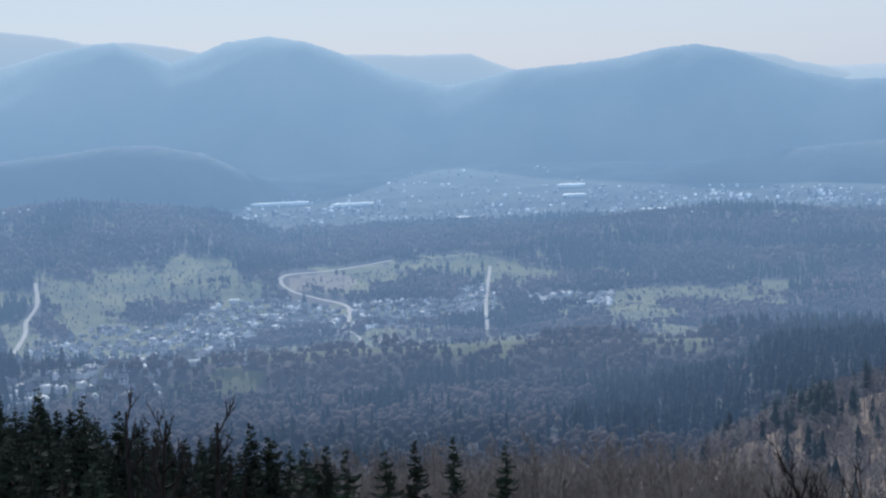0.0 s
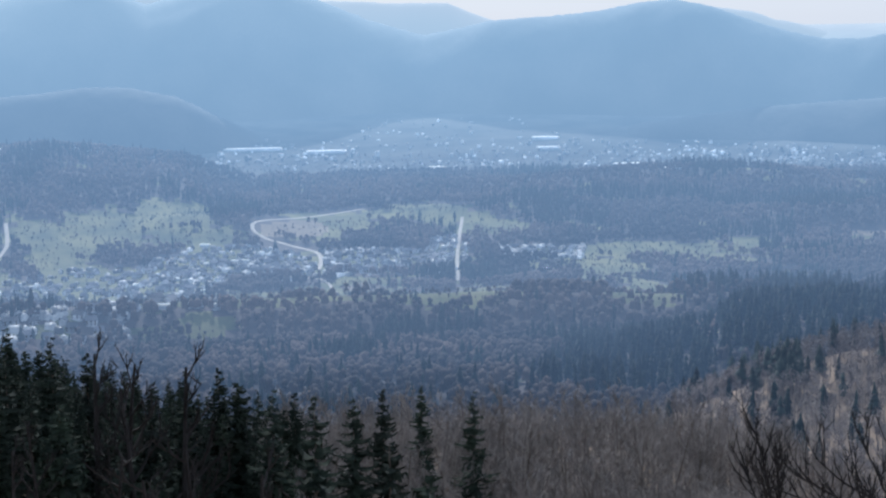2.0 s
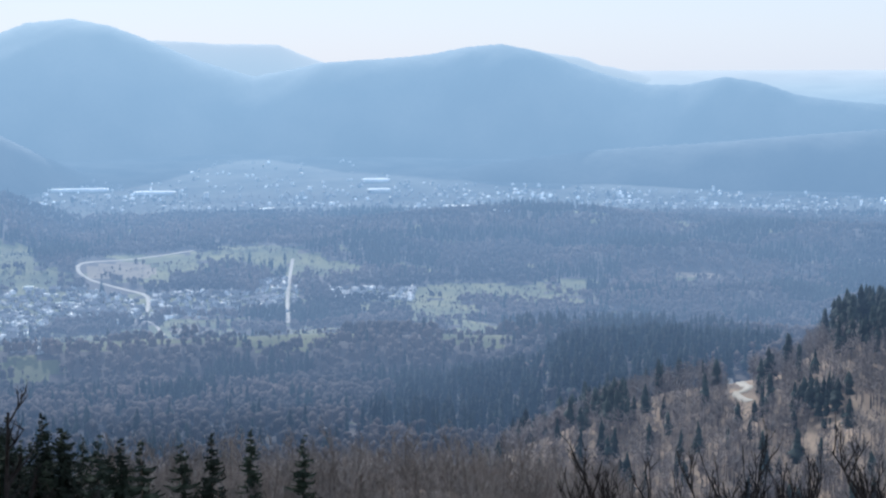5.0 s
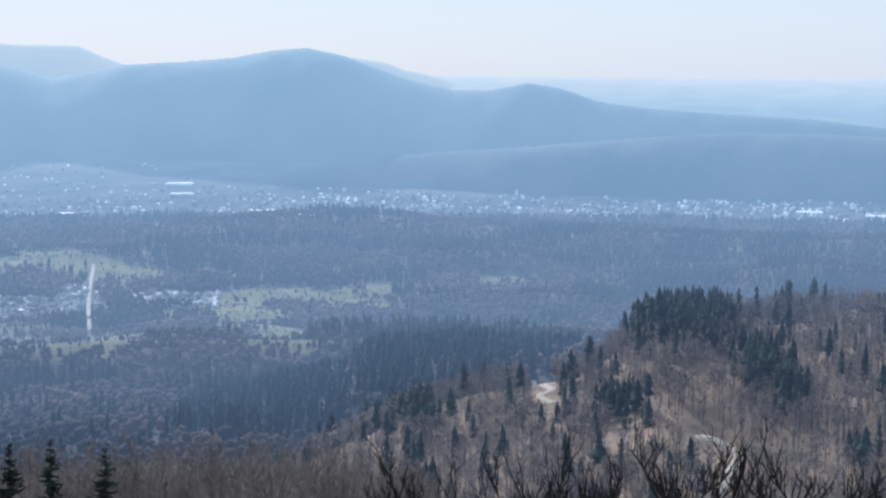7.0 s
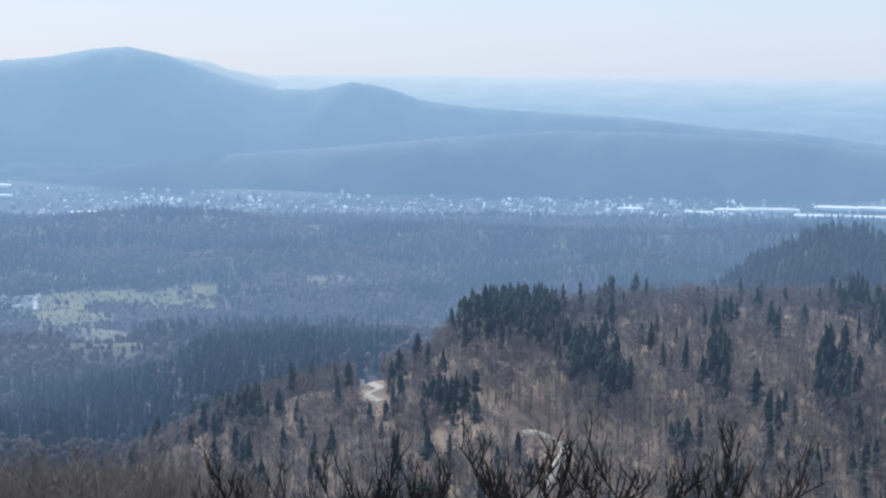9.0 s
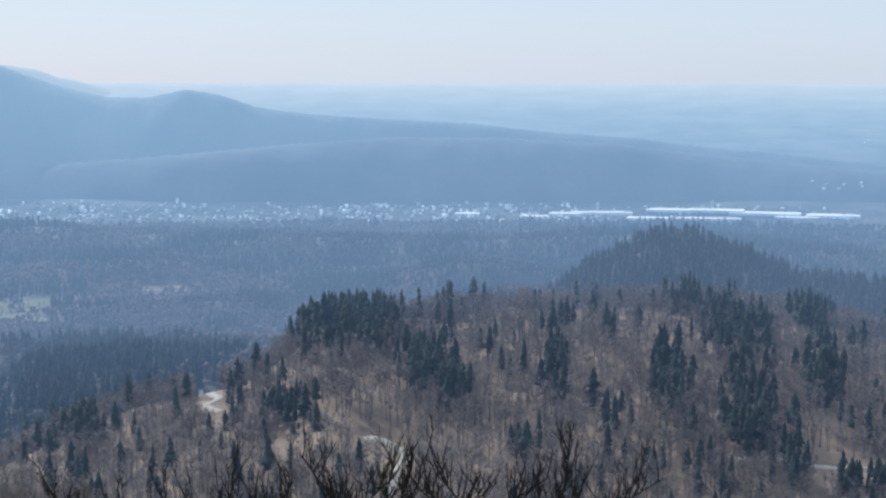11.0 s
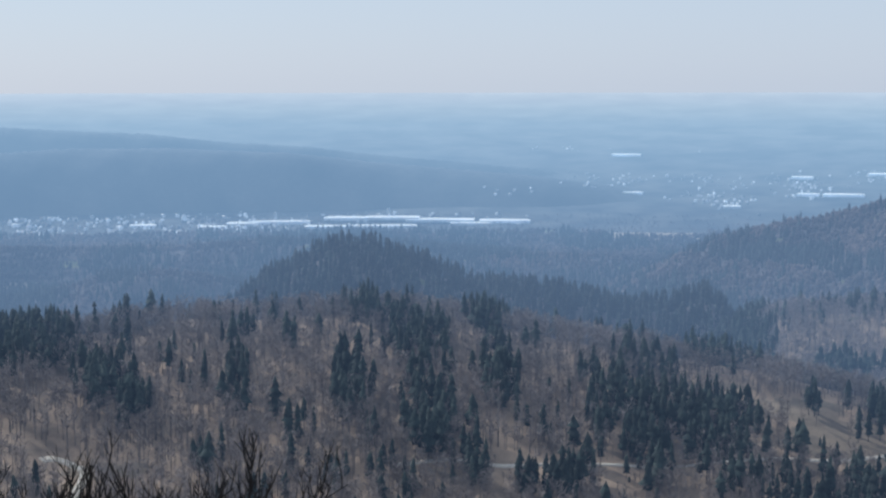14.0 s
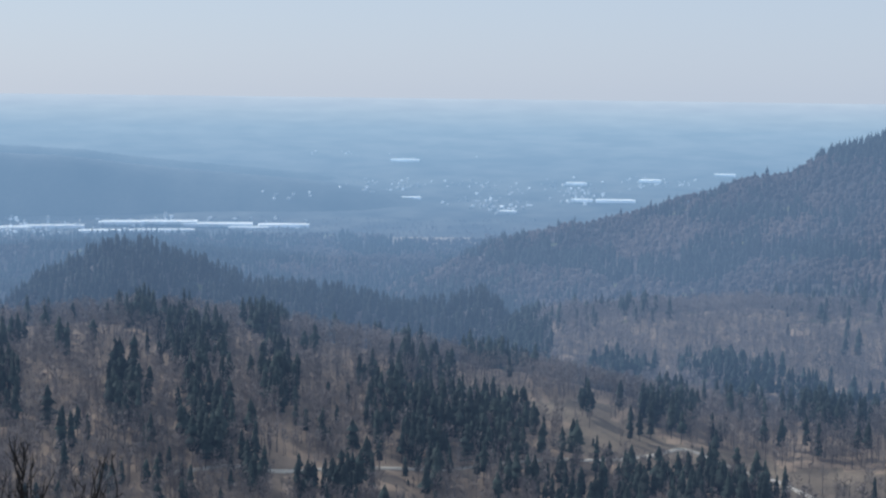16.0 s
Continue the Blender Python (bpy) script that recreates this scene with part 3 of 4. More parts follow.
def crown_mesh(px, py, pz, h, g, wide=0.21, levels=3):
    """Leafless crowns seen from far off: uneven rounded heads over a bare stem."""
    n = len(px)
    k = np.arange(6)
    rad = h * wide * g.uniform(0.75, 1.3, n)
    rings = []
    for f, q in ((0.42, 0.75), (0.66, 1.0), (0.88, 0.55)) if levels == 3 else ((0.36, 0.9), (0.80, 0.75)):
        ang = g.uniform(0, 6.283, n)[:, None] + k * 1.0472
        rr = rad[:, None] * q * g.uniform(0.65, 1.25, (n, 6))
        zz = pz[:, None] + h[:, None] * (f + g.uniform(-0.05, 0.05, (n, 6)))
        rings.append(np.stack([px[:, None] + rr * np.cos(ang), py[:, None] + rr * np.sin(ang), zz], -1))
    tip = np.stack([px, py, pz + h], -1)[:, None]
    v = np.concatenate(rings + [tip], 1).reshape(-1, 3)
    t = []
    for ring in range(levels - 1):
        for i in range(6):
            a, b = ring * 6 + i, ring * 6 + (i + 1) % 6
            t += [(a, b, b + 6), (a, b + 6, a + 6)]
    e = 6 * (levels - 1)
    t += [(e + i, e + (i + 1) % 6, e + 6) for i in range(6)]
    return v, (np.arange(n)[:, None, None] * (6 * levels + 1) + np.array(t)).reshape(-1, 3)


def wood(r0, r1, count, seed, blades, width, tiers, sides, fir_share, label, needle, twig, heads=False, near=False):
    az, r, z, g = scatter(r0, r1, count, seed)
    el = sight(z + 8, r)
    x, y = r * np.sin(np.radians(az)), r * np.cos(np.radians(az))
    rag = 0.30 * wave(x, y, 150, 11) + 0.20 * wave(x, y, 50, 12)
    edge = far_edge(az) + g.uniform(-110, 110, count)
    fir = cover(az, el, FIR_STANDS) + rag * 1.2 + g.uniform(-0.15, 0.15, count) > 0.36
    if near:
        fir = cover(az, el, HILL_FIRS) * 0.85 + rag * 0.45 > g.uniform(0.22, 1.0, count)
    if not near:
        fir |= wave(x, y, 520, 15) + 0.5 * wave(x, y, 160, 16) + g.uniform(-0.2, 0.2, count) > 0.62
    fir |= (g.uniform(0, 1, count) < fir_share) & (wave(x, y, 300, 14) > -0.2)
    open_ = np.maximum(cover(az, sight(z, r), MEADOWS), 1.2 * cover(az, sight(z, r), FIELDS)) + 1.7 * rag
    inhabited = cover(az, sight(z, r), VILLAGES) + rag
    bare_floor = cover(az, sight(z, r), CLEARINGS) + rag
    keep = (open_ < 0.5) | (g.uniform(0, 1, count) < 0.42)
    keep &= (inhabited < 0.38) | (g.uniform(0, 1, count) < 0.15)
    keep &= (bare_floor < 0.5) | (r > 1500) | (g.uniform(0, 1, count) < 0.14)
    built_up = (r > 3830) & (z < -25)
    keep &= ~(built_up & (g.uniform(0, 1, count) > 0.3))
    h = np.where(fir, g.uniform(16 if near else 18, 30, count), g.uniform(15, 23, count) if near else g.uniform(12, 19, count))
    h = np.where((open_ > 0.5) | (inhabited > 0.38), g.uniform(3.5, 8, count), h)
    h = np.where(built_up, g.uniform(4, 8, count), h)
    keep &= ((r < edge) if near else (r >= edge))
    keep &= ~on_road(az, r, z)
    keep &= seen_mask(az, r, z, h)
    f, b = keep & fir, keep & ~fir
    v, t = fir_mesh(x[f], y[f], z[f], h[f], g, tiers, sides, 0.22 if near else 0.12)
    ob = fast_mesh("fir_wood", v, t, needle)
    tagged(ob, "dark green fir stands on " + label, "trees", kind="stuff")
    v, t = bare_mesh(x[b], y[b], z[b], h[b], g, blades, width, 0.28 if near else 0.24)
    if heads:
        v2, t2 = crown_mesh(x[b], y[b], z[b], h[b], g, 0.28, 2)
        v, t = np.concatenate([v, v2]), np.concatenate([t, t2 + len(v)])
    ob = fast_mesh("bare_wood", v, t, twig, heads)
    tagged(ob, "leafless grey-brown beech wood on " + label, "trees", kind="stuff")


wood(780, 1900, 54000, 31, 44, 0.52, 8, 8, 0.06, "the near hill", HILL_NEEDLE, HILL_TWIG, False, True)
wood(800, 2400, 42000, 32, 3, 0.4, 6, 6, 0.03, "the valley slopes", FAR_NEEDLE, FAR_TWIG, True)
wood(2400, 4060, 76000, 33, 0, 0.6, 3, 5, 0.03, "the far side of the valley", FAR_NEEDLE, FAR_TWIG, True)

# ================= helpers for things =================
def part(name, verts, faces, mat, parent, label="", smooth=False):
    ob = mesh_object(name, verts, faces, [mat], None, smooth, parent)
    if label:
        ob["label"] = label
    return ob


def base(name, label, category, group=""):
    return tagged(new(name), label, category, group)


def box(x0, x1, y0, y1, z0, z1):
    v = [(x0, y0, z0), (x1, y0, z0), (x1, y1, z0), (x0, y1, z0), (x0, y0, z1), (x1, y0, z1), (x1, y1, z1), (x0, y1, z1)]
    return v, [(3, 2, 1, 0), (4, 5, 6, 7), (0, 1, 5, 4), (1, 2, 6, 5), (2, 3, 7, 6), (3, 0, 4, 7)]


# ================= houses of the villages =================
def house(w, d, h, rise, label):
    """A gabled house with eaves, chimney, door and rows of windows; the ridge runs along x."""
    top = base("house", label, "house", "houses of the village")
    x, y = w / 2, d / 2
    v = [(-x, -y, -2), (x, -y, -2), (x, y, -2), (-x, y, -2), (-x, -y, h), (x, -y, h), (x, y, h), (-x, y, h), (-x, 0, h + rise), (x, 0, h + rise)]
    f = [(0, 1, 5, 4), (2, 3, 7, 6), (1, 2, 6, 9, 5), (3, 0, 4, 8, 7)]
    part("wall", v, f, PLASTER, top)
    o, k, t = 0.6, rise / y, 0.35
    for s in (-1, 1):
        e = y + o
        v = [(-x - o, s * e, h - o * k + 0.05), (x + o, s * e, h - o * k + 0.05), (x + o, 0, h + rise + 0.05), (-x - o, 0, h + rise + 0.05)]
        v += [(a, b, c + t) for a, b, c in v]
        f = [(0, 1, 2, 3), (7, 6, 5, 4), (0, 4, 5, 1), (1, 5, 6, 2), (2, 6, 7, 3), (3, 7, 4, 0)]
        slope = part("roof", v, f, TILE, top)
    part("chimney", *box(x * 0.3, x * 0.3 + 0.8, 0.5, 1.3, h + rise * 0.5, h + rise + 0.9), TILE, slope)
    for s in (-1, 1):
        for row in range(2 if h > 4.5 else 1):
            for c in (-0.55, 0.0, 0.55):
                if row == 0 and c == 0.0 and s == -1:
                    part("door", *box(-0.55, 0.55, s * y - 0.06, s * y + 0.06, 0, 2.1), TILE, top)
                    continue
                part("window", *box(c * w * 0.75 - 0.65, c * w * 0.75 + 0.65, s * y - 0.05, s * y + 0.05, 1.0 + 2.7 * row, 2.4 + 2.7 * row), GLASS, top)
    return top


def settle(thing, x, y, turn, up=0.0):
    az, r = math.degrees(math.atan2(x, y)), math.hypot(x, y)
    return Matrix.Translation((x, y, float(land(az, r)) + up)) @ Matrix.Rotation(turn, 4, 'Z')


HOUSES = [house(11, 9, 5.6, 4.2, "pale plastered gabled house with a grey tiled roof"),
          house(14, 10, 5.4, 3.6, "long pale house with a broad grey roof"),
          house(9, 8, 3.6, 3.8, "small white cottage with a steep roof"),
          house(17, 11, 6.2, 4.6, "large two-storey house under a wide grey roof")]
spots = []
g = np.random.default_rng(51)
tries = 0
while len(spots) < 290 and tries < 9000:
    tries += 1
    a, e, sa, se = VILLAGES[g.choice(len(VILLAGES), p=[0.24, 0.22, 0.12, 0.18, 0.06, 0.08, 0.10])]
    az, el = a + g.uniform(-1, 1) * sa, e + g.uniform(-1, 1) * se
    if ((az - a) / sa) ** 2 + ((el - e) / se) ** 2 > 1:
        continue
    r = reach(az, el, start=1300.0)
    x, y = r * math.sin(radians(az)), r * math.cos(radians(az))
    if any((x - p) ** 2 + (y - q) ** 2 < 17 ** 2 for p, q in spots):
        continue
    if bool(on_road(np.array([az]), np.array([r]), np.array([float(land(az, r))]))[0]):
        continue
    spots.append((x, y))
for i, (x, y) in enumerate(spots):
    turn = 0.9 * math.sin(x / 240.0) + 0.7 * math.cos(y / 190.0) + g.uniform(-0.25, 0.25) + (math.pi / 2 if g.uniform() < 0.35 else 0)
    if i < 4:
        HOUSES[i].matrix_basis = settle(HOUSES[i], x, y, turn)
    else:
        src = HOUSES[g.choice(4, p=[0.4, 0.25, 0.25, 0.1])]
        copy_thing(src, settle(src, x, y, turn))


# ================= big halls of the works and the town =================
def hall(w, d, h, label):
    top = base("factory_hall", label, "factory hall", "halls of the works")
    part("wall", *box(-w / 2, w / 2, -d / 2, d / 2, -3, h), HALL_WALL, top)
    lid = part("roof", *box(-w / 2 - 0.5, w / 2 + 0.5, -d / 2 - 0.5, d / 2 + 0.5, h + 0.01, h + 0.7), HALL_ROOF, top)
    for k in range(4):
        c = (k - 1.5) * d / 4.6
        part("skylight", *box(-w * 0.44, w * 0.44, c - 1.6, c + 1.6, h + 0.72, h + 1.9), HALL_ROOF, lid)
    return top


HALLS = [(9.8, -4.93, 55, 40), (13.3, -4.9, 70, 60), (14.6, -4.86, 130, 50), (12.2, -5.02, 60, 40), (16.9, -4.75, 90, 60), (18.6, -4.72, 120, 90), (20.3, -4.8, 150, 90), (22.6, -4.84, 110, 70),
         (18.3, -5.03, 140, 40), (16.2, -5.04, 90, 40), (21.4, -4.94, 90, 40), (-7.9, -5.24, 38, 30), (-9.6, -5.1, 50, 26), (-8.9, -5.1, 40, 26), (-12.4, -4.14, 60, 26), (-12.3, -4.5, 50, 26), (-16.3, -5.15, 36, 26),
         (-24.8, -4.25, 60, 26), (-22.8, -4.35, 130, 24), (-20.2, -4.5, 90, 24), (-22.4, -8.6, 40, 16), (-24.6, -7.7, 16, 10), (-24.5, -8.35, 15, 9), (-24.7, -9.3, 24, 10), (-26.25, -9.8, 24, 9), (-27.05, -9.0, 12, 9), (-30.3, -9.5, 14, 9), (-23.4, -8.3, 32, 7), (-25.7, -8.85, 14, 9), (-23.0, -8.75, 12, 9), (26.9, -2.5, 70, 30), (25.6, -3.9, 70, 34), (27.1, -3.85, 50, 26), (34.4, -3.83, 90, 46), (33.2, -3.85, 50, 30),
         (33.0, -3.25, 50, 40), (35.6, -3.1, 50, 40), (30.6, -4.3, 40, 24), (38.2, -2.85, 50, 30)]
for az, el, w, d in HALLS:
    r = reach(az, el, start=1300.0)
    small = float(np.clip(1 - (r - 4000) / 1000, 0.3, 1))
    x, y = r * math.sin(radians(az)), r * math.cos(radians(az))
    t = hall(w * 1.14, d * 0.75, 2.6 * small + 0.8, "long industrial hall with a bright pale metal roof" if el > -7 else "low village building with a bright metal roof")
    t.matrix_basis = settle(t, x, y, radians(-az) + 0.06 * math.sin(az * 7))

# the town itself: hundreds of small roofs
g = np.random.default_rng(61)
TOWN = [(-32, -3.75, -4.6), (-24, -4.0, -4.9), (-19.5, -4.2, -5.3), (-18.5, -3.4, -5.3), (-13.4, -3.4, -5.3), (-11, -4.2, -5.25), (0, -4.55, -5.3), (7, -4.62, -5.35), (14, -4.55, -5.3), (23.5, -4.6, -5.1)]
n = 2800
az = g.uniform(-34, 23.5, n)
tt = np.array(TOWN)
hi_, lo_ = np.interp(az, tt[:, 0], tt[:, 1]), np.interp(az, tt[:, 0], tt[:, 2])
el = lo_ + (hi_ - lo_) * g.uniform(0, 1, n) ** 0.8
n2 = 520
ctr = np.array([(22.3, -3.75, 1.4, 0.2), (26.3, -3.45, 1.6, 0.25), (30.2, -4.05, 1.4, 0.35), (32.8, -3.55, 1.8, 0.35), (35.8, -3.2, 1.4, 0.2), (29.2, -3.35, 1.0, 0.15), (25.5, -2.3, 3.5, 0.12)])
pick = ctr[g.choice(len(ctr), n2, p=[0.12, 0.16, 0.2, 0.24, 0.14, 0.08, 0.06])]
az = np.concatenate([az, pick[:, 0] + g.normal(0, 0.5, n2) * pick[:, 2]])
el = np.concatenate([el, pick[:, 1] + g.normal(0, 0.5, n2) * pick[:, 3]])
steps = np.arange(3780, 4700, 12.0)
r = np.full(len(az), 4700.0)
z = np.zeros(len(az))
for q in steps[::-1]:
    ground_z = np.maximum(land(az, np.full_like(az, q)), np.where(q > 4025, np.maximum(range_height(az, np.full_like(az, q), MAIN, MAIN_AT, 4230.0, 0.0), range_height(az, np.full_like(az, q), FRONT, FRONT_AT, 4020.0, 0.0)), -99))
    under = EYE_Z + q * tan_d(el) < ground_z
    r, z = np.where(under, q, r), np.where(under, ground_z, z)
keep = (wave(az * 60, el * 260, 150, 71) + g.uniform(-0.9, 0.9, len(az)) > -0.35) & (r < 4690) & ((az < 14.5) | (az > 23.5) | (g.uniform(0, 1, len(az)) < 0.25)) & (z < 130) & (z > -110) & ((r < 4060) | (az > 20) | (g.uniform(0, 1, len(az)) < 0.55))
az, el, r, z = az[keep], el[keep], r[keep], z[keep]
def roofs(name, az, r, z, w, d, h, g, label):
    """Many small gabled houses in one mesh."""
    n = len(az)
    a = g.uniform(0, 3.14, n)
    cx, cy = r * np.sin(np.radians(az)), r * np.cos(np.radians(az))
    corner = np.array([(-1, -1), (1, -1), (1, 1), (-1, 1)])
    lx, ly = corner[:, 0] * w[:, None], corner[:, 1] * d[:, None]
    X = cx[:, None] + lx * np.cos(a)[:, None] - ly * np.sin(a)[:, None]
    Y = cy[:, None] + lx * np.sin(a)[:, None] + ly * np.cos(a)[:, None]
    low = np.stack([X, Y, np.repeat((z - 3)[:, None], 4, 1)], -1)
    top = np.stack([X, Y, np.repeat((z + h)[:, None], 4, 1)], -1)
    rl = np.stack([cx - w * np.cos(a), cy - w * np.sin(a), z + h + d * 0.8], -1)[:, None]
    rr = np.stack([cx + w * np.cos(a), cy + w * np.sin(a), z + h + d * 0.8], -1)[:, None]
    V = np.concatenate([low, top, rl, rr], 1).reshape(-1, 3)
    T = np.array([(0, 1, 5), (0, 5, 4), (1, 2, 6), (1, 6, 5), (2, 3, 7), (2, 7, 6), (3, 0, 4), (3, 4, 7), (4, 5, 9), (4, 9, 8), (6, 7, 8), (6, 8, 9), (5, 6, 9), (7, 4, 8)])
    T = (np.arange(n)[:, None, None] * 10 + T).reshape(-1, 3)
    return tagged(fast_mesh(name, V, T, FAR_TOWN), label, "houses", kind="stuff")


n = len(az)
small = np.clip(1 - (r - 3950) / 1000, 0.3, 1)
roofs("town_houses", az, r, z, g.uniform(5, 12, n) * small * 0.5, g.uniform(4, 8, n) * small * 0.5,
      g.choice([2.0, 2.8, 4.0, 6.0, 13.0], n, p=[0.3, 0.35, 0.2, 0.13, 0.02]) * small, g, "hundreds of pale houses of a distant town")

# sheds, garages and further small roofs scattered through the villages
g = np.random.default_rng(63)
n = 1500
which = np.array(VILLAGES)[g.choice(len(VILLAGES), n)]
az = which[:, 0] + g.uniform(-1.1, 1.1, n) * which[:, 2]
el = which[:, 1] + g.uniform(-1.1, 1.1, n) * which[:, 3]
r = np.array([reach(p, q, start=1300.0) for p, q in zip(az, el)])
z = land(az, r)
free = ~on_road(az, r, z)
X, Y = r * np.sin(np.radians(az)), r * np.cos(np.radians(az))
for x, y in spots:
    free &= (X - x) ** 2 + (Y - y) ** 2 > 13 ** 2
az, r, z = az[free], r[free], z[free]
n = len(az)
roofs("village_sheds", az, r, z, g.uniform(3, 6.5, n), g.uniform(2.5, 4.5, n), g.uniform(2.2, 5.0, n), g, "small houses, sheds and garages among the village houses")


# ================= near conifers =================
def tube(points, radii, sides, verts, faces):
    n0 = len(verts)
    for i, (p, q) in enumerate(zip(points, radii)):
        d = (points[min(i + 1, len(points) - 1)] - points[max(i - 1, 0)]).normalized()
        u = d.orthogonal().normalized()
        v = d.cross(u)
        for k in range(sides):
            a = 6.28318 * k / sides
            verts.append(p + (u * math.cos(a) + v * math.sin(a)) * q)
    for i in range(len(points) - 1):
        for k in range(sides):
            a, b = n0 + i * sides + k, n0 + i * sides + (k + 1) % sides
            faces.append((a, b, b + sides, a + sides))


def spruce(h, girth, rnd, label, thin=0.0):
    """A spruce: straight stem and whorls of drooping boughs hung with needle sprays."""
    top = base("spruce_tree", label, "tree", "conifers on the near spur")
    v, f = [], []
    tube([Vector((0, 0, -1)), Vector((0, 0, h * 0.5)), Vector((0, 0, h * 0.97))], [h * 0.012, h * 0.008, 0.03], 6, v, f)
    part("trunk", v, f, BARK, top)
    v, f = [], []
    z = h * 0.10
    while z < h * 0.99:
        k = 1 - z / h
        length = girth * (k ** 0.75) * rnd.uniform(0.75, 1.1) + 0.25
        for b in range(rnd.randint(6, 9) if k > 0.06 else 4):
            if rnd.random() < thin:
                continue
            a = rnd.uniform(0, 6.283)
            ln = length * rnd.uniform(0.65, 1.2)
            ca, sa = math.cos(a), math.sin(a)
            droop = rnd.uniform(0.25, 0.55) * (0.4 + k)
            wide = 0.20 * ln + 0.12
            zb = z + rnd.uniform(-0.016, 0.016) * h
            pts = []
            for i in range(4):
                t = i / 3
                rr, zz = ln * t, zb - droop * ln * t + 0.28 * ln * t * t * t
                ww = wide * (1 - t) * (1.4 if 0 < i else 0.5) + 0.03
                pts.append((rr * ca - ww * sa, rr * sa + ww * ca, zz - 0.25 * ww))
                pts.append((rr * ca, rr * sa, zz + 0.12))
                pts.append((rr * ca + ww * sa, rr * sa - ww * ca, zz - 0.25 * ww))
            n0 = len(v)
            v += pts
            for i in range(3):
                q = n0 + i * 3
                f += [(q, q + 1, q + 4, q + 3), (q + 1, q + 2, q + 5, q + 4)]
            for i in range(3):
                t = rnd.uniform(0.25, 1.0)
                rr, zz, side = ln * t, zb - droop * ln * t + 0.28 * ln * t ** 3, rnd.uniform(-1, 1) * wide
                px, py = rr * ca - side * sa, rr * sa + side * ca
                n0 = len(v)
                s = 0.25 + 0.12 * ln
                v += [(px - s * sa * 0.4, py + s * ca * 0.4, zz), (px + s * sa * 0.4, py - s * ca * 0.4, zz), (px + s * ca * 0.5, py + s * sa * 0.5, zz - s * rnd.uniform(0.5, 1.3))]
                f.append((n0, n0 + 1, n0 + 2))
        z += h * rnd.uniform(0.019, 0.032)
    part("crown", v, f, NEEDLE, top)
    return top


rnd = random.Random(5)
SPRUCES = [spruce(1.0 * s, gth, rnd, lab, th) for s, gth, lab, th in (
    (25, 4.6, "tall dark green spruce on the wooded spur", 0.1), (22, 3.9, "slender dark spruce with drooping boughs", 0.15),
    (27, 5.8, "broad dark spruce among bare trees", 0.2), (18, 4.2, "young dense green spruce", 0.05))]
SPRUCE_H = [25, 22, 27, 18]


def near_spot(az, r):
    return r * math.sin(radians(az)), r * math.cos(radians(az))


def stand(src, height, az, r, el_top=None, tall=None, turn=0.0):
    """A pose on the ground, scaled so that the top reaches a sight angle or a height."""
    x, y = near_spot(az, r)
    z = float(land(az, r))
    want = tall if tall else EYE_Z + r * math.tan(radians(el_top)) - z
    k = want / height
    return Matrix.Translation((x, y, z)) @ Matrix.Rotation(turn, 4, 'Z') @ Matrix.Diagonal((k, k, k, 1))


used = set()


def put(kinds, heights, i, az, r, el_top=None, tall=None, turn=0.0):
    m = stand(kinds[i], heights[i], az, r, el_top, tall, turn)
    if id(kinds[i]) in used:
        k = kinds[i].scale[0]
        return copy_thing(kinds[i], m @ Matrix.Diagonal((1 / k, 1 / k, 1 / k, 1)))
    used.add(id(kinds[i]))
    kinds[i].matrix_basis = m
    return kinds[i]


g = np.random.default_rng(81)
# the ones that stand out: heading, distance, sight angle of the top
for az, r, el, i in ((-30.1, 215, -10.6, 2), (-31.6, 225, -10.1, 0), (-28.9, 230, -11.2, 1), (-25.5, 262, -12.02, 1), (-24.3, 270, -11.97, 1), (-23.6, 265, -12.4, 3), (-22.4, 250, -12.84, 2), (-20.9, 240, -13.1, 2), (-19.5, 285, -13.15, 0),
                     (-18.4, 300, -12.94, 1), (-18.2, 225, -14.54, 2), (-16.9, 215, -15.15, 2), (-15.1, 330, -13.1, 2), (-17.0, 350, -12.85, 1), (-26.6, 255, -12.3, 0), (-27.6, 245, -11.9, 1), (-21.6, 300, -12.95, 1), (-33.2, 220, -9.9, 0)):
    put(SPRUCES, SPRUCE_H, i, az, r, el, turn=g.uniform(0, 6.28))
for k in range(230):
    az = -35.5 + (14.5 if k % 8 else 20.0) * (k + g.uniform()) / 230
    r = g.uniform(190, 330)
    lim = float(line(az, NEAR)) - g.uniform(0.05, 1.6)
    tall = min(EYE_Z + r * math.tan(radians(lim)) - float(land(az, r)), g.uniform(19, 28))
    if tall > 9:
        put(SPRUCES, SPRUCE_H, int(g.choice(4, p=[0.35, 0.3, 0.2, 0.15])), az, r, tall=tall, turn=g.uniform(0, 6.28))


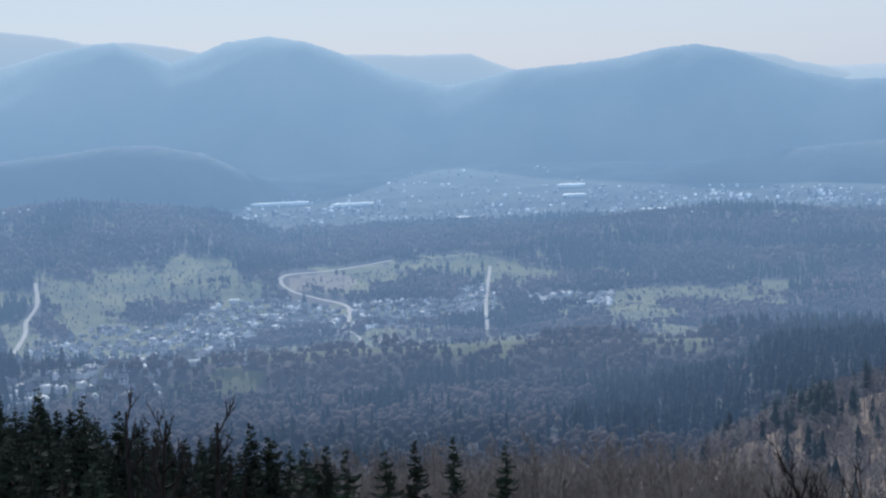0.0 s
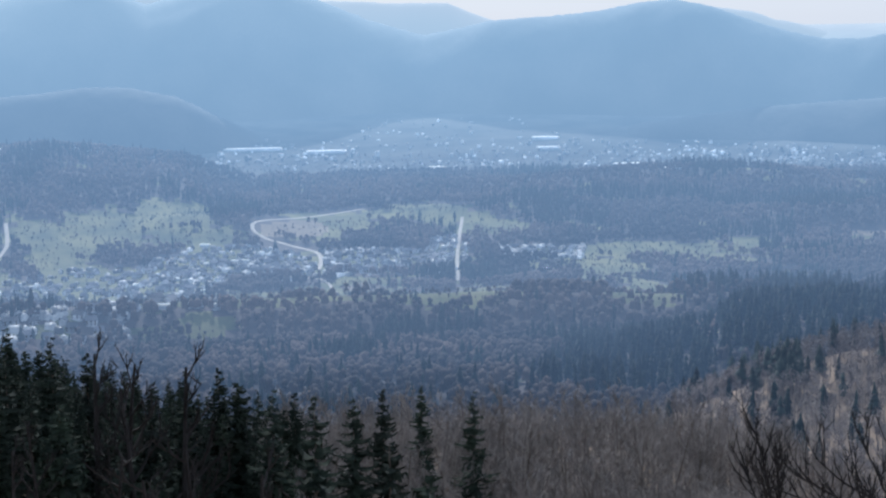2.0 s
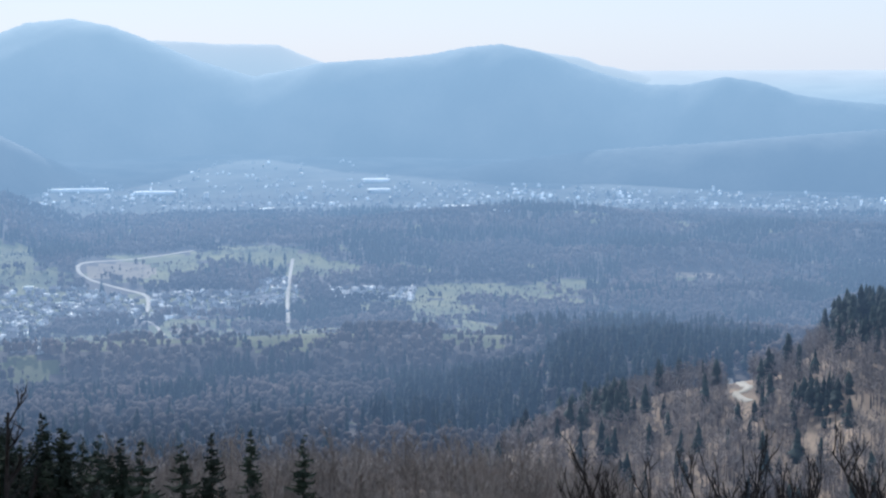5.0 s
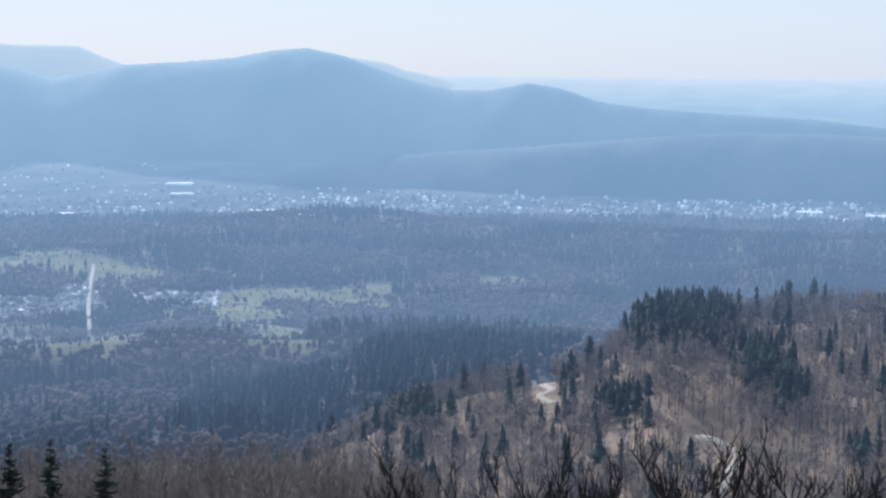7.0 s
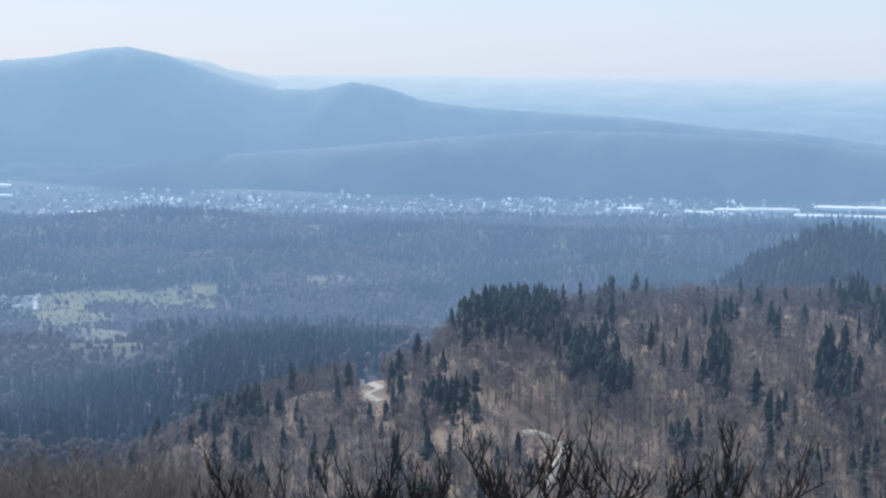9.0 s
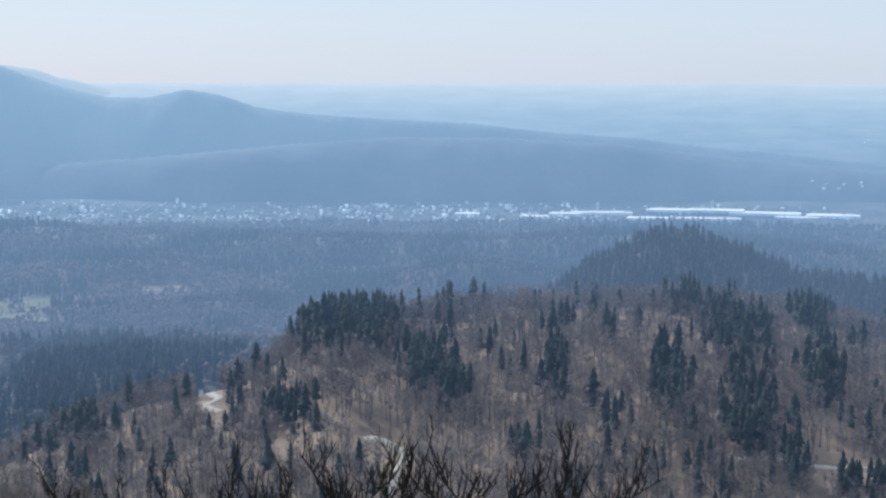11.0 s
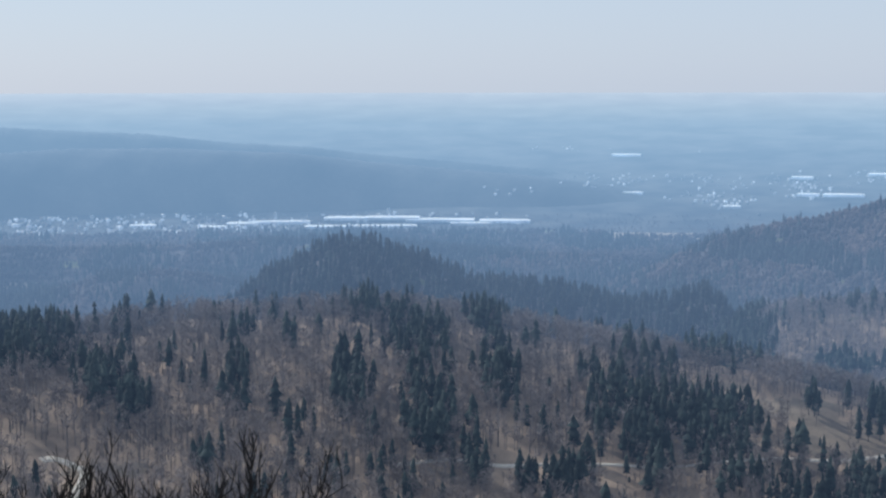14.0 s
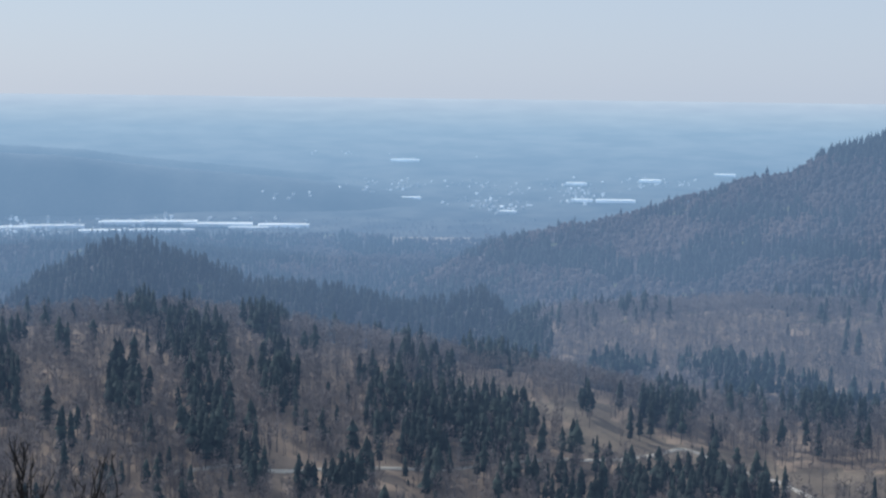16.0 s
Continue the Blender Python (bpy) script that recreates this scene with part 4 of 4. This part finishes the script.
# ================= near leafless trees =================
def branching(h, spread, rnd, limbs, seconds, thirds, label, name, group, mats, sides=5, lean=0.0, thick=1.0, stem_from=0.3):
    """A leafless tree: a stem that forks into limbs, branches and fine twigs."""
    top = base(name, label, "tree", group)
    v, f = [], []
    tips = []

    def grow(p, d, length, rad, steps, bend, upward):
        pts, radii = [p.copy()], [rad]
        for s in range(steps):
            d = (d + Vector((rnd.uniform(-1, 1), rnd.uniform(-1, 1), rnd.uniform(-0.6, 1) * upward)) * bend).normalized()
            p = p + d * (length / steps)
            pts.append(p.copy())
            radii.append(max(rad * (1 - 0.78 * (s + 1) / steps), 0.012 * thick))
        return pts, radii, d

    pts, radii, d = grow(Vector((0, 0, -1)), Vector((lean, 0, 1)).normalized(), h * 0.9, h * 0.011 * thick, 7, 0.07, 0.6)
    tube(pts, radii, sides + 1, v, f)
    part("trunk", v, f, mats[0], top)
    v, f = [], []
    stem = pts
    for i in range(limbs):
        t = stem_from + (0.97 - stem_from) * (i + rnd.random()) / limbs
        k = min(int(t * 7), 6)
        p = stem[k].lerp(stem[k + 1], t * 7 - k)
        a = rnd.uniform(0, 6.283)
        out = rnd.uniform(0.45, 1.0)
        d = Vector((math.cos(a) * out, math.sin(a) * out, rnd.uniform(0.35, 1.0))).normalized()
        ln = spread * (1.15 - 0.75 * t) * rnd.uniform(0.7, 1.2)
        lp, lr, d1 = grow(p, d, ln, h * 0.0050 * thick * (1.2 - 0.6 * t), 4, 0.22, 1.0)
        tube(lp, lr, max(3, sides - 1), v, f)
        for j in range(seconds):
            t2 = rnd.uniform(0.25, 1.0)
            k2 = min(int(t2 * 4), 3)
            p2 = lp[k2].lerp(lp[k2 + 1], t2 * 4 - k2)
            d2 = ((lp[k2 + 1] - lp[k2]).normalized() + Vector((rnd.uniform(-0.8, 0.8), rnd.uniform(-0.8, 0.8), rnd.uniform(-0.2, 0.9)))).normalized()
            sp, sr, d3 = grow(p2, d2, ln * rnd.uniform(0.3, 0.55), h * 0.0022 * thick, 3, 0.25, 1.0)
            tube(sp, sr, 3, v, f)
            for q in range(thirds):
                t3 = rnd.uniform(0.2, 1.0)
                k3 = min(int(t3 * 3), 2)
                p3 = sp[k3].lerp(sp[k3 + 1], t3 * 3 - k3)
                e = ((sp[k3 + 1] - sp[k3]).normalized() + Vector((rnd.uniform(-0.7, 0.7), rnd.uniform(-0.7, 0.7), rnd.uniform(-0.1, 0.8)))).normalized() * ln * rnd.uniform(0.12, 0.28)
                s = e.orthogonal().normalized() * 0.0011 * h * thick
                n0 = len(v)
                v += [p3 - s, p3 + s, p3 + e * 0.5 + s.cross(e).normalized() * 0.05 * e.length + s * 0.6, p3 + e]
                f += [(n0, n0 + 1, n0 + 2), (n0 + 1, n0 + 3, n0 + 2)]
    part("crown", v, f, mats[1], top)
    return top


rnd = random.Random(9)
BEECHES = [branching(h, sp, rnd, 14, 4, 6, lab, "bare_tree", "leafless trees on the near spur", (BARK, TWIG), sides=4, thick=1.25) for h, sp, lab in (
    (20, 7.2, "leafless grey-brown beech on the wooded spur"), (18, 8.0, "broad leafless beech with fine twigs"), (22, 6.4, "tall slim leafless tree"), (16, 6.8, "small leafless tree with rounded crown"))]
BEECH_H = [20, 18, 22, 16]
for k in range(282):
    az = -22.5 + 22 * (k + g.uniform()) / 282
    r = g.uniform(250, 400) + (az + 22.5) * 4.0
    lim = float(line(az, NEAR)) - abs(g.normal(0, 0.35)) + 0.10 + 0.16 * math.sin(az * 3.1) + 0.12 * math.sin(az * 7.7)
    tall = min(EYE_Z + r * math.tan(radians(lim)) - float(land(az, r)), g.uniform(20, 27))
    if tall > 8:
        put(BEECHES, BEECH_H, int(g.choice(4)), az, r, tall=tall, turn=g.uniform(0, 6.28))
DARK_TREES = [branching(h, 6.0, rnd, 11, 4, 5, "dark leafless tree rising above the spruces", "bare_tree", "leafless trees on the near spur", (DARK_TWIG, DARK_TWIG), sides=4, thick=1.7) for h in (22, 20)]
for az, r, el, i in ((-28.9, 205, -9.85, 0), (-27.9, 210, -10.1, 1), (-25.9, 215, -10.3, 0), (-27.1, 200, -10.9, 1)):
    put(DARK_TREES, [22, 20], i, az, r, el, turn=g.uniform(0, 6.28))
for az, r, el in ((-30.6, 190, -12.6), (-25.0, 200, -13.2), (-28.3, 185, -13.4), (-23.3, 195, -14.0), (-31.8, 185, -13.5), (-21.5, 200, -14.6), (-26.5, 180, -14.0)):
    put(DARK_TREES, [22, 20], int(g.choice(2)), az, r, el, turn=g.uniform(0, 6.28))

# undergrowth and thin stems between them
g = np.random.default_rng(91)
n = 4200
az = g.uniform(-23, -0.3, n)
r = g.uniform(215, 420, n) + (az + 23) * 4.0
z = land(az, r)
h = np.minimum(EYE_Z + r * tan_d(line(az, NEAR) - g.uniform(0.5, 2.4, n)) - z, g.uniform(9, 20, n))
ok = h > 4
az, r, z, h = az[ok], r[ok], z[ok], h[ok]
v, tr = bare_mesh(r * np.sin(np.radians(az)), r * np.cos(np.radians(az)), z, h, g, 64, 0.13, 0.24)
tagged(fast_mesh("undergrowth", v, tr, TWIG), "thin leafless stems and brush of the near wood", "undergrowth", kind="stuff")


# ================= dark twigs of the trees below the look-out =================
def treetop(h, fan, lean, leaders, rnd):
    """A tall stem that ends in crooked limbs, each set with upswept twigs and short spurs."""
    top = base("bare_treetop", "dark leafless treetop with upswept twigs below the look-out", "tree", "treetops below the look-out")
    v, f = [], []
    fork = h - 1.15
    tube([Vector((0, 0, -1)), Vector((0.05, 0.04, fork * 0.5)), Vector((0, 0, fork))], [0.14, 0.08, 0.03], 7, v, f)
    part("trunk", v, f, DARK_TWIG, top)
    v, f = [], []

    def shoot(p, d, length, rad, steps, curl, rise):
        pts, radii = [p.copy()], [rad]
        for s in range(steps):
            d = (d + Vector((rnd.uniform(-1, 1) * curl, rnd.uniform(-1, 1) * curl, rise + rnd.uniform(-0.5, 0.5) * curl))).normalized()
            p = p + d * (length / steps)
            pts.append(p.copy())
            radii.append(max(rad * (1 - 0.7 * (s + 1) / steps), 0.0028))
        return pts, radii

    def along(pts, q):
        k = min(int(q * (len(pts) - 1)), len(pts) - 2)
        return pts[k].lerp(pts[k + 1], q * (len(pts) - 1) - k), (pts[k + 1] - pts[k]).normalized()

    for i in range(leaders + 2):
        side = (i + rnd.uniform(0.2, 0.8)) / (leaders + 2) * 2 - 1
        d = Vector((side * fan * 4.2 + lean, rnd.uniform(-0.5, 0.5), rnd.uniform(0.45, 0.9))).normalized()
        ln = rnd.uniform(0.85, 1.3) * (1.2 if abs(d.x) > 0.6 else 0.85)
        lp, lr = shoot(Vector((0, 0, fork - rnd.uniform(0, 0.3))), d, ln, rnd.uniform(0.015, 0.021), 8, 0.24, 0.03)
        tube(lp, lr, 5, v, f)
        for j in range(14):
            p2, dir2 = along(lp, rnd.uniform(0.2, 0.98))
            d2 = (dir2 * 0.7 + Vector((rnd.uniform(-0.8, 0.8), rnd.uniform(-0.6, 0.6), rnd.uniform(0.1, 0.9)))).normalized()
            sp, sr = shoot(p2, d2, rnd.uniform(0.15, 0.42), 0.0085, 5, 0.26, 0.16)
            tube(sp, sr, 4, v, f)
            for m in range(4):
                p3, dir3 = along(sp, rnd.uniform(0.2, 0.95))
                d3 = (dir3 * 0.6 + Vector((rnd.uniform(-0.9, 0.9), rnd.uniform(-0.6, 0.6), rnd.uniform(0, 0.8)))).normalized()
                tp, tq = shoot(p3, d3, rnd.uniform(0.06, 0.18), 0.0055, 3, 0.25, 0.25)
                tube(tp, tq, 3, v, f)
    part("crown", v, f, DARK_TWIG, top)
    return top


rnd = random.Random(14)
for az, r, el, fan, lean, leaders in ((-4.2, 15, -13.5, 0.07, 0.05, 3), (0.3, 14, -12.85, 0.26, -0.30, 6), (2.2, 14.5, -13.15, 0.22, -0.05, 5), (3.6, 14, -12.85, 0.22, 0.05, 5), (6.4, 14, -12.3, 0.24, 0.14, 7), (8.6, 14.5, -13.3, 0.20, 0.25, 5),
                                      (12.2, 14, -13.15, 0.20, 0.05, 6), (12.9, 14.5, -12.3, 0.14, 0.42, 4)):
    h = EYE_Z + r * math.tan(radians(el)) - float(land(az, r))
    t = treetop(h, fan, lean, leaders, rnd)
    t.matrix_basis = Matrix.Translation(place(az, r)) @ Matrix.Rotation(radians(-az), 4, 'Z')
